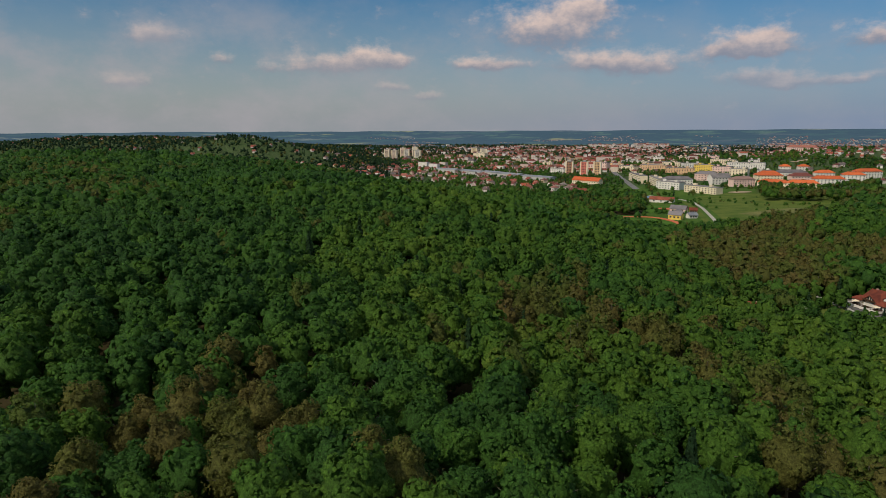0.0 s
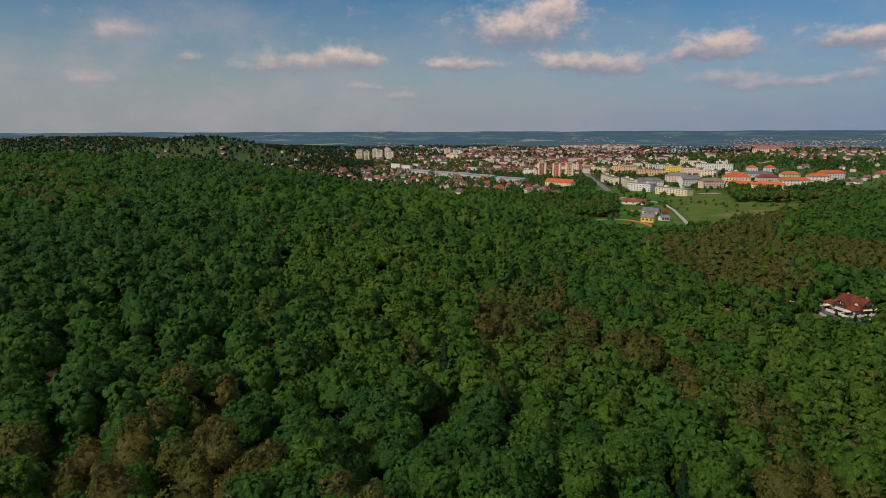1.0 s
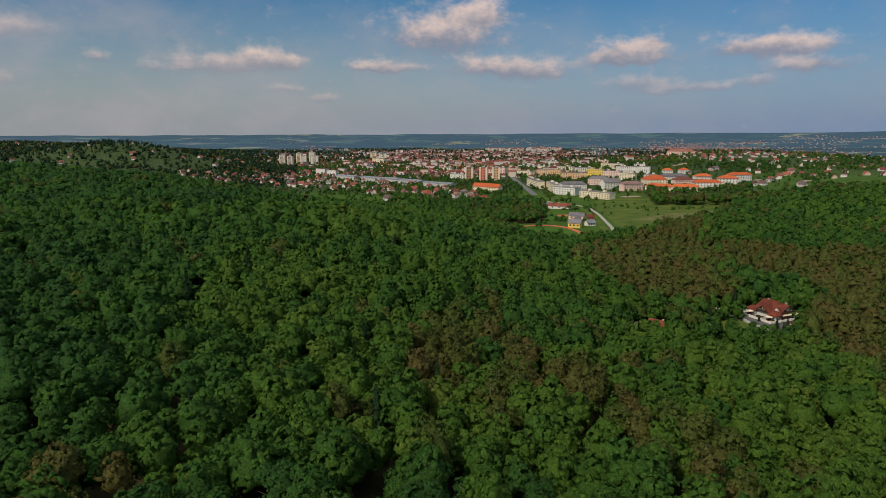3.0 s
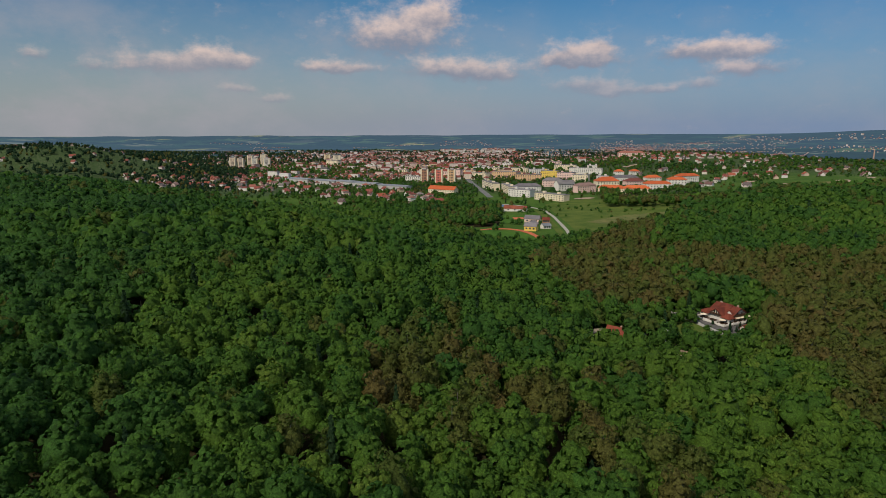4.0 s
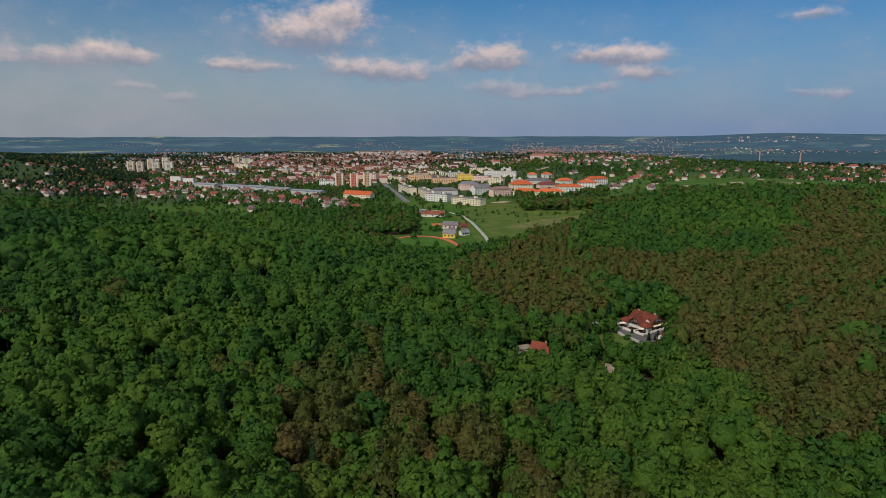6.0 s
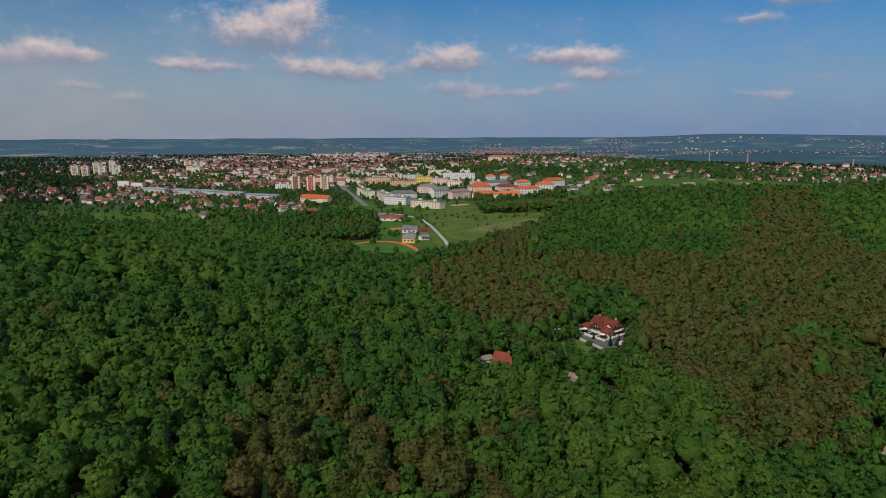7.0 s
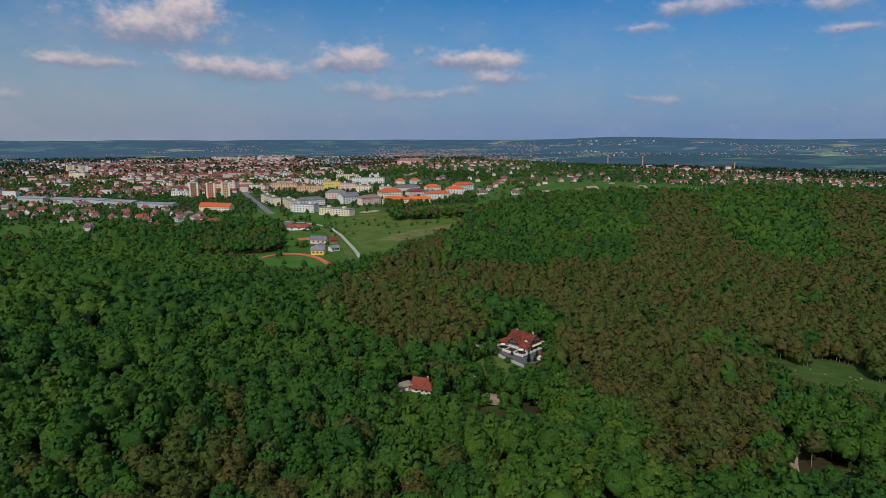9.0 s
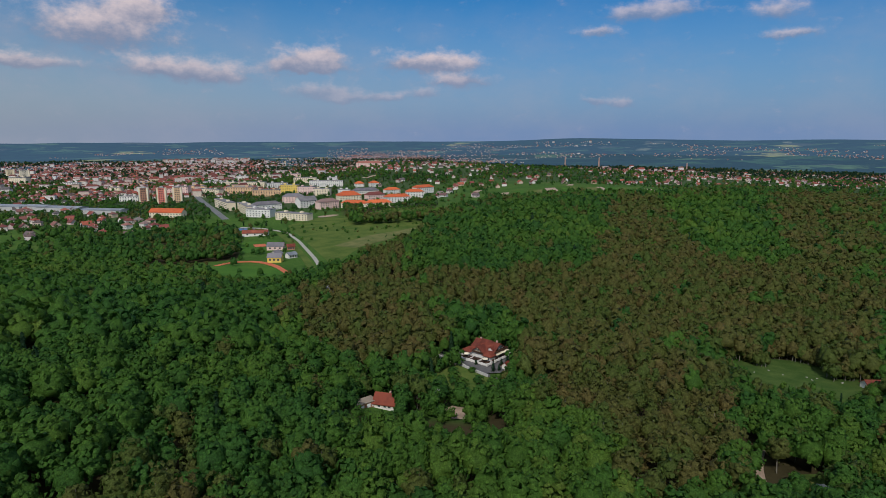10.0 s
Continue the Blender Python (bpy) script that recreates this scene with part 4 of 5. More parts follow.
BLOCKS_MID = [
    (292, 846, 36, 16, 13, -50, "flat", "white"), (314, 785, 50, 13, 11, -60, "flat", "cream"), (326, 919, 43, 14, 10, 0, "hip", "grey"),
    (475, 1045, 29, 13, 15, -42, "flat", "cream"), (555, 1198, 68, 14, 15, -30, "flat", "white"), (494, 998, 20, 13, 16, -18, "flat", "white"),
    (467, 929, 37, 20, 14, -8, "hip", "orange"), (437, 850, 40, 13, 9, -48, "hip", "orange"), (464, 828, 39, 13, 9, -17, "hip", "orange"),
    (403, 874, 34, 13, 13, 10, "hip", "pinkred"), (505, 910, 31, 14, 13, -1, "hip", "pinkred"),
]
BLOCKS_FAR = [
    (539, 1003, 48, 14, 10, -6, "hip", "grey"), (520, 865, 41, 13, 11, -17, "hip", "whitered"), (576, 973, 28, 13, 11, -1, "hip", "whitered"),
    (568, 887, 29, 13, 14, -17, "hip", "whitered"), (624, 944, 41, 13, 14, 5, "hip", "whitered"), (813, 1481, 67, 16, 12, -30, "hip", "pinkred"),
    (435, 1303, 58, 13, 14, -32, "flat", "cream"), (466, 1240, 40, 13, 14, -6, "flat", "white"), (391, 1414, 47, 13, 12, -27, "flat", "white"),
    (553, 1300, 49, 13, 14, -33, "flat", "cream"), (191, 924, 47, 13, 9, -44, "gable", "hall"), (44, 1650, 40, 14, 18, -39, "flat", "cream"),
]
# further blocks among the trees
BLOCKS_MORE = [
    (480, 1501, 26, 13, 12, -30, "flat", "white"), (526, 1464, 22, 13, 12, -34, "flat", "cream"), (574, 1412, 30, 13, 12, -28, "flat", "pink"),
    (601, 1142, 18, 13, 9, -12, "hip", "whitered"), (407, 1358, 24, 13, 13, -36, "flat", "cream"), (325, 1290, 26, 13, 13, -40, "flat", "brown"),
    (603, 1265, 26, 13, 11, -26, "flat", "white"), (628, 1129, 18, 13, 9, -8, "hip", "whitered"), (266, 1270, 22, 13, 13, -30, "hip", "pinkred"),
    (189, 1365, 24, 13, 11, -30, "flat", "cream"), (262, 1465, 24, 13, 11, -34, "flat", "ochre"), (132, 1521, 28, 13, 11, -30, "flat", "white"),
]
PANE = block(-0.5, 0.5, -0.05, 0.05, -0.5, 0.5, DARK_GLASS)


def apartment_block(x, y, w, d, h, turn, roof, colour, split=True):
    wall_mat, roof_mat, label = BLOCK_COLOURS[colour]
    h = h * 0.8
    z = float(height(x, y))
    for k in range(-2, 3):
        TAKEN.append((x + 0.2 * k * w * math.cos(radians(turn)), y + 0.2 * k * w * math.sin(radians(turn)), 0.62 * d))
    ob = thing("apartment_building", label, "apartment building", pose(x, y, z, 0, 0, turn), "apartment blocks")
    a, b = w / 2, d / 2
    if roof == "gable":
        rise = d * 0.36
        part("wall", gable_walls(w, d, h, rise, wall_mat), ob)
        part("roof", gable_roof(w, d, h, rise, roof_mat, 0.6, 0.3), ob)
    else:
        part("wall", block(-a, a, -b, b, -2, h, wall_mat, 0.15), ob)
        if roof == "hip":
            part("roof", hip_roof(w, d, h, d * 0.34, roof_mat, 0.7), ob)
        else:
            part("roof", block(-a - 0.3, a + 0.3, -b - 0.3, b + 0.3, h, h + 0.7, roof_mat, 0.1), ob)
            for k in (-0.25, 0.25):
                part("stair_head", block(w * k - 2, w * k + 2, -2, 2, h + 0.7, h + 3.0, wall_mat, 0.1), ob)
    floors, bays = max(2, int(h / 2.8)), max(3, int(w / 4.2))
    for f in range(floors):
        z0 = 1.9 + f * (h - 1.0) / floors
        for k in range(bays):
            part("window", PANE, ob, at=Matrix.Translation(((k + 0.5) / bays * w - a, -b - 0.03, z0)) @ Matrix.Diagonal((w / bays * 0.34, 1, 1.2, 1)))


def tower_block(x, y, turn, mat, label, w=12, d=11, h=25):
    ob = thing("tower_block", label, "apartment building", pose(x, y, float(height(x, y)), 0, 0, turn), "tall tower blocks")
    TAKEN.append((x, y, 10))
    part("wall", block(-w / 2, w / 2, -d / 2, d / 2, -2, h, mat, 0.2), ob)
    for s in (-1, 1):
        part("end_panel", block(s * w / 2 - 1.2, s * w / 2 + 1.2, -d / 2 - 0.35, d / 2 + 0.35, -2, h + 0.5, CREAM_WALL, 0.1), ob, "pale end panel")
    part("roof", block(-w / 2 + 1.3, w / 2 - 1.3, -d / 2 - 0.3, d / 2 + 0.3, h, h + 0.8, BLOCK_ROOF, 0.1), ob)
    part("lift_house", block(-2.4, 2.4, -2, 2, h + 0.8, h + 3.0, CONCRETE, 0.1), ob)
    for f in range(8):
        for k in range(3):
            part("window", PANE, ob, at=Matrix.Translation(((k - 1) * 2.7, -d / 2 - 0.03, 2.0 + f * 3.0)) @ Matrix.Diagonal((1.7, 1, 1.5, 1)))


def build_blocks():
    for row in BLOCKS_NEAR + BLOCKS_MID + BLOCKS_FAR + BLOCKS_MORE:
        apartment_block(*row)
    for x, y, mat, label in ((200, 1140, BROWN_PANEL, "brown eight-storey tower block with pale ends"), (224, 1123, RED_PANEL, "salmon-red eight-storey tower block with pale ends"), (247, 1116, OCHRE_PANEL, "ochre eight-storey tower block with pale ends")):
        tower_block(x, y, -18, mat, label)
    for x, y, w, h in ((-197, 1535, 11, 28), (-182, 1565, 11, 26), (-172, 1680, 11, 30), (-157, 1640, 13, 25), (-127, 1640, 15, 25), (-140, 1700, 11, 32), (32, 1950, 16, 24), (62, 1955, 20, 20)):
        tower_block(x, y, -8, BLOCK_WALL, "pale panel tower block beyond the woods", w, 12, h)


def build_houses():
    rng = random.Random(5)
    spots = [(17, 929), (44, 940), (80, 961), (32, 824), (111, 921), (94, 855), (130, 854), (119, 771), (149, 892), (163, 814), (146, 818), (93, 1075),
             (587, 852), (606, 856), (649, 898), (701, 950), (761, 1010), (808, 1061), (633, 808), (696, 1143), (710, 1150), (618, 1162), (622, 1134), (632, 1112),
             (779, 1328), (790, 1305), (800, 1275), (848, 929), (1003, 951), (1053, 813), (1205, 835), (-146, 1225), (-102, 1161), (-75, 1165), (-31, 1146), (18, 1170),
             (580, 852), (618, 882), (672, 929), (740, 999), (787, 1035), (627, 797), (42, 968), (82, 975), (138, 891), (166, 822), (123, 791), (96, 874), (114, 944), (19, 987), (13, 929), (33, 847), (820, 1341), (826, 1393), (814, 1293), (706, 1144), (852, 1310), (853, 1252)]
    for x, y in spots:
        if not free_spot(x, y, 3.0):
            continue
        town_house(x, y, rng.choice((-25, 10, 65, -60)) + rng.uniform(-8, 8), rng.randrange(5))
    regions = [
        ([(-420, 1150), (-250, 1060), (-60, 990), (20, 900), (70, 860), (110, 790), (175, 765), (178, 860), (150, 1000), (90, 1120), (-50, 1300), (-300, 1400)], 90, 17),
        ([(-900, 1450), (-700, 1300), (-420, 1250), (-250, 1400), (-300, 1700), (-800, 1750)], 50, 26),
        ([(-1500, 1500), (-900, 1700), (-750, 2000), (-1000, 2300), (-1700, 2000)], 60, 26),
        ([(700, 880), (860, 780), (1100, 760), (1150, 1000), (1000, 1300), (780, 1350), (720, 1150)], 38, 26),
        ([(1150, 760), (1500, 560), (1600, 700), (1450, 900), (1250, 980)], 64, 19),
    ]
    for corners, count, gap in regions:
        xs, ys = [c[0] for c in corners], [c[1] for c in corners]
        made = tries = 0
        while made < count and tries < 6000:
            tries += 1
            x, y = rng.uniform(min(xs), max(xs)), rng.uniform(min(ys), max(ys))
            if within(np.array([x]), np.array([y]), corners)[0] and not wooded(np.array([x]), np.array([y]))[0] and free_spot(x, y, gap * 0.55):
                town_house(x, y, 35 * math.sin(x / 160) + rng.choice((0, 90)) + rng.uniform(-6, 6), 4 if corners[0][0] > 1000 else rng.randrange(5), False)
                made += 1


build_blocks()
build_houses()

# ---- valley: roads, sports ground, pool, yards ----
def ribbon(name, points, width, mat, lift=0.06, label="", category="road", kind="structure"):
    """A lane laid on the land along a plan line, with thickness."""
    pts = []
    for (ax, ay), (bx, by) in zip(points, points[1:]):
        steps = max(2, int(math.hypot(bx - ax, by - ay) / 4))
        pts += [(ax + (bx - ax) * k / steps, ay + (by - ay) * k / steps) for k in range(steps)]
    pts.append(points[-1])
    p = np.array(pts, float)
    for _ in range(6):
        p[1:-1] = 0.5 * p[1:-1] + 0.25 * (p[:-2] + p[2:])
    way = np.gradient(p, axis=0)
    way /= np.linalg.norm(way, axis=1, keepdims=True)
    side = np.stack([way[:, 1], -way[:, 0]], 1) * width / 2
    verts, faces = [], []
    for c, s in zip(p, side):
        for k in (-1, 1):
            q = c + s * k
            z = float(height(*q)) + lift
            verts += [(q[0], q[1], z), (q[0], q[1], z - 0.5)]
    for i in range(len(p) - 1):
        a = i * 4
        faces += [(a, a + 4, a + 6, a + 2), (a + 2, a + 6, a + 7, a + 3), (a, a + 1, a + 5, a + 4)]
    ob = new(name, link_mesh(name, verts, faces, mat))
    return tagged(ob, label, category, kind=kind)


def plot(name, corners, mat, lift, label, category, kind="structure", cell=6.0):
    """A flat patch on the land inside plan corners, following its height."""
    bm = bmesh.new()
    base = [bm.verts.new((x, y, 0)) for x, y in corners]
    bm.faces.new(base)
    bmesh.ops.triangulate(bm, faces=bm.faces[:])
    for _ in range(5):
        long = [e for e in bm.edges if e.calc_length() > cell]
        if not long:
            break
        bmesh.ops.subdivide_edges(bm, edges=long, cuts=1)
        bmesh.ops.triangulate(bm, faces=[f for f in bm.faces if len(f.verts) > 3])
    for v in bm.verts:
        v.co.z = float(height(v.co.x, v.co.y)) + lift
    bmesh.ops.recalc_face_normals(bm, faces=bm.faces)
    if sum(f.normal.z for f in bm.faces) < 0:
        bmesh.ops.reverse_faces(bm, faces=bm.faces)
    data = bpy.data.meshes.new(name)
    bm.to_mesh(data)
    bm.free()
    data.materials.append(mat)
    return tagged(new(name, data), label, category, kind=kind)


def oval(cx, cy, a, b, turn, n=28):
    c, s = math.cos(radians(turn)), math.sin(radians(turn))
    return [(cx + a * math.cos(t) * c - b * math.sin(t) * s, cy + a * math.cos(t) * s + b * math.sin(t) * c) for t in (2 * math.pi * k / n for k in range(n))]


def build_valley():
    ribbon("road", [(176, 395), (186, 420), (198, 449), (218, 509), (250, 618), (266, 690), (258, 740), (240, 770)], 3.2, GRAVEL, 0.35, "pale gravel lane winding down the valley")
    ribbon("road_shoulder", [(192, 452), (211, 511), (242, 620), (257, 690)], 6, ROUGH_GRASS, 0.15, "worn grassy verge beside the lane", "verge")
    ribbon("avenue", [(246, 850), (250, 879), (291, 1160), (310, 1300)], 9, ASPHALT, 0.25, "wide grey asphalt avenue into the town", "road")
    plot("dry_strip", [(259, 558), (313, 590), (384, 598), (370, 576), (316, 549), (267, 529)], DRY_GRASS, 0.3, "strip of dry yellow grass across the meadow", "meadow")
    plot("meadow", [(215, 470), (278, 535), (362, 575), (440, 652), (520, 770), (470, 800), (407, 770), (338, 775), (287, 740), (262, 640)], ROUGH_GRASS, 0.12, "open rough grass meadow in the valley", "meadow")
    plot("sand_patch", oval(361, 783, 16, 9, 10), SAND, 0.6, "bare pale sand heap on the meadow edge", "sand")
    plot("sports_field", oval(150, 492, 40, 23, -62), LAWN, 0.35, "mown green sports pitch beside the woods", "sports field")
    ribbon("running_track", [(142, 526), (154, 537), (168, 537), (177, 525), (180, 498), (174, 450)], 4.4, CLAY, 0.5, "red clay running track round the pitch", "track")
    plot("tennis_court", [(204, 614), (214, 610), (219, 629), (208, 633)], CLAY, 0.4, "orange-red clay tennis court", "tennis court")
    plot("court_lawn", [(180, 580), (225, 575), (236, 650), (196, 662)], LAWN, 0.2, "mown lawn round the clay court", "lawn")
    plot("pool_deck", oval(228, 757, 26, 12, -35), PAVING, 0.3, "pale paved deck round a swimming pool", "deck")
    plot("swimming_pool", oval(229, 756, 17, 7, -35), WATER, 0.45, "blue water of an open-air pool", "pool")
    for x, y, w, d, h, turn, wall, roof, name, label in (
            (233, 697, 27, 9, 3.4, -30, WHITE_WALL, CLAY_TILE, "pool_building", "long white pool building with red-brown tiled roof"),
            (187, 516, 11, 8, 4.5, -35, YELLOW_WALL, GREY_ROOF, "clubhouse", "yellow clubhouse with a grey pitched roof"),
            (192, 528, 9, 8, 5, 40, WHITE_WALL, GREY_ROOF, "clubhouse_annex", "white annex with a grey pitched roof"),
            (213, 583, 15, 9, 4, -35, PINK_WALL, GREY_ROOF, "changing_rooms", "low pink building with a dull brown roof"),
            (223, 572, 7, 6, 3.4, -20, BROWN_PANEL, RED_TILE, "shed", "small brick-red shed by the lane"),
            (205, 527, 8, 6, 3, 10, WHITE_WALL, SHEET_METAL, "garage", "small white garage with a metal roof")):
        ob = thing(name, label, "building", pose(x, y, float(height(x, y)), 0, 0, turn))
        TAKEN.append((x, y, 9))
        part("wall", gable_walls(w, d, h, d * 0.32, wall), ob)
        part("roof", gable_roof(w, d, h, d * 0.32, roof, 0.5), ob)
        for k in (-0.3, 0.0, 0.3):
            part("window", PANE, ob, at=Matrix.Translation((w * k, -d / 2 - 0.03, h * 0.55)) @ Matrix.Diagonal((1.6, 1, 1.4, 1)))
    for x, y, w, d, h, turn in ((20, 1165, 60, 28, 6, -48), (82, 1098, 70, 22, 6, -48), (128, 1022, 60, 20, 6, -44), (55, 1128, 40, 22, 7, -48), (-30, 1210, 50, 24, 6, -40)):
        ob = thing("warehouse", "long low warehouse with a grey metal roof", "warehouse", pose(x, y, float(height(x, y)), 0, 0, turn), "warehouses by the town")
        TAKEN.append((x, y, 24))
        part("wall", gable_walls(w, d, h, 1.6, CONCRETE), ob)
        part("roof", gable_roof(w, d, h, 1.6, SHEET_METAL, 0.5), ob)
    for x, y, h in ((1671, 1564, 38), (1435, 1216, 34), (1596, 1033, 26)):
        ob = thing("factory_chimney", "tall slender factory chimney beyond the woods", "chimney", pose(x, y, float(height(x, y))), "factory chimneys")
        verts, faces = tube([(0, 0, -1), (0, 0, h * 0.5), (0, 0, h)], (2.4, 1.9, 1.5), 10)
        part("stack", link_mesh("stack", verts.tolist(), faces, CHIMNEY_STACK, True), ob)
        verts, faces = tube([(0, 0, h - 1), (0, 0, h + 0.2)], (1.8, 1.8), 10)
        part("rim", link_mesh("rim", verts.tolist(), faces, CONCRETE, True), ob)


def build_plots():
    """Garden and vineyard strips down the eastern slopes, and scrub on the meadow."""
    rng = random.Random(31)
    kinds = ((DRY_GRASS, "dry grass garden strip on the slope"), (SAND, "bare tilled garden strip on the slope"), (LAWN, "green garden strip on the slope"), (ROUGH_GRASS, "rough grass vineyard strip on the slope"))
    for k in range(46):
        x, y = rng.uniform(650, 1150), rng.uniform(700, 1350)
        if k < 15:
            x, y = 652 + k * 15 + rng.uniform(-3, 3), 782 - k * 12 + rng.uniform(-8, 8)
        if wooded(np.array([x]), np.array([y]))[0] or (k > 14 and not free_spot(x, y, 14)):
            continue
        a, w, run = radians(35 + rng.uniform(-15, 15)), rng.uniform(4, 9), rng.uniform(22, 55)
        if k < 15:
            a, run = radians(47 + rng.uniform(-4, 4)), rng.uniform(45, 90)
        corners = [(x + u * math.cos(a) - v * math.sin(a), y + u * math.sin(a) + v * math.cos(a)) for u, v in ((-run / 2, -w), (run / 2, -w), (run / 2, w), (-run / 2, w))]
        mat, label = kinds[k % 4]
        TAKEN.append((x, y, 9))
        plot("garden_plot", corners, mat, 0.5, label, "field", cell=9.0)


build_valley()
build_plots()


# ---- the wide town beyond, joined ----
def far_town():
    rng = np.random.default_rng(17)
    n = 150000
    az, r = rng.uniform(-13, 78, n), np.sqrt(rng.uniform(1150 ** 2, 4300 ** 2, n))
    x, y = r * np.sin(np.radians(az)), r * np.cos(np.radians(az))
    want = np.zeros(n)
    centre = smooth((az + 11) / 8) * smooth((23 - az) / 6) * smooth((r - 1180) / 80) * smooth((3050 - r) / 500)
    want = np.maximum(want, 0.95 * centre * (0.35 + 0.65 * smooth((az - 1) / 6)))
    east = smooth((az - 20) / 5) * smooth((44 - az) / 8) * smooth((r - 1450) / 150) * smooth((3300 - r) / 500)
    want = np.maximum(want, 0.20 * east)
    suburb = smooth((az - 46) / 6) * smooth((r - 1560) / 80) * smooth((2250 - r) / 250)
    want = np.maximum(want, 0.42 * suburb)
    slopes = smooth((az + 14) / 6) * smooth((r - 2900) / 200) * (patches(x, y, 260, 41) > 0.62)
    want = np.maximum(want, 0.09 * slopes)
    hillside = smooth((az - 25) / 2) * smooth((37 - az) / 3) * smooth((r - 2750) / 200) * smooth((4000 - r) / 300)
    want = np.maximum(want, 0.34 * hillside)
    want = want * (0.35 + 0.65 * (patches(x, y, 140, 42) > 0.38))
    keep = rng.uniform(0, 1, n) < want * 0.72
    x, y, r, az = x[keep], y[keep], r[keep], az[keep]
    ok = np.array([free_spot(a, b, 9) for a, b in zip(x, y)])
    x, y, r, az = x[ok], y[ok], r[ok], az[ok]
    count = len(x)
    tall = (rng.uniform(0, 1, count) < 0.06) & (r < 3000) & (az < 26)
    tall |= (rng.uniform(0, 1, count) < 0.10) & (az > 44) & (az < 58) & (r > 1800)
    centre_blocks = (rng.uniform(0, 1, count) < 0.5) & (np.hypot(x - 700, y - 2640) < 170)
    tall |= centre_blocks
    w = np.where(tall, rng.uniform(15, 30, count), rng.uniform(7, 11.5, count))
    d = np.where(tall, rng.uniform(11, 14, count), rng.uniform(8, 11, count))
    h = np.where(tall, rng.choice([9, 11, 13, 17], count), rng.uniform(3.0, 5.4, count))
    h = np.where(centre_blocks, rng.uniform(20, 32, count), h)
    rise = np.where(tall & (rng.uniform(0, 1, count) < 0.6), 0.4, d * rng.uniform(0.32, 0.5, count))
    turn = np.radians(-30 + 25 * np.sin(x / 400) + rng.choice([0, 90], count) + rng.normal(0, 6, count))
    small = np.where(r > 2900, 0.48, np.where(r > 2300, 0.55, np.where(r > 1700, 0.64, 0.76)))
    w, d, h, rise = w * small, d * small, h * small, rise * small
    z = height(x, y)
    ux, uy = np.cos(turn), np.sin(turn)

    def corner(sx, sy, dz, grow=0.0):
        px, py = sx * (w / 2 + grow), sy * (d / 2 + grow)
        return np.stack([x + px * ux - py * uy, y + px * uy + py * ux, z + dz], -1)

    ends = [(-1, -1), (1, -1), (1, 1), (-1, 1)]
    wall = np.stack([corner(sx, sy, -2 + 0 * h) for sx, sy in ends] + [corner(sx, sy, h) for sx, sy in ends], 1)
    roof = np.stack([corner(sx, sy, h + 0.02, 0.5) for sx, sy in ends] + [corner(-0.75, 0, h + rise), corner(0.75, 0, h + rise)], 1)
    wall_faces = [(0, 1, 5, 4), (1, 2, 6, 5), (2, 3, 7, 6), (3, 0, 4, 7)]
    roof_faces = [(0, 1, 5, 4), (1, 2, 5), (2, 3, 4, 5), (3, 0, 4), (0, 3, 2, 1)]
    faces = [tuple(8 * i + k for k in f) for i in range(count) for f in wall_faces]
    tagged(new("town_walls", link_mesh("town_walls", wall.reshape(-1, 3).tolist(), faces, FAR_WALL)), "plastered walls of the wide town in the basin", "town", kind="stuff")
    faces = [tuple(6 * i + k for k in f) for i in range(count) for f in roof_faces]
    tagged(new("town_roofs", link_mesh("town_roofs", roof.reshape(-1, 3).tolist(), faces, FAR_ROOF)), "red and brown tiled roofs of the wide town", "town roofs", kind="stuff")


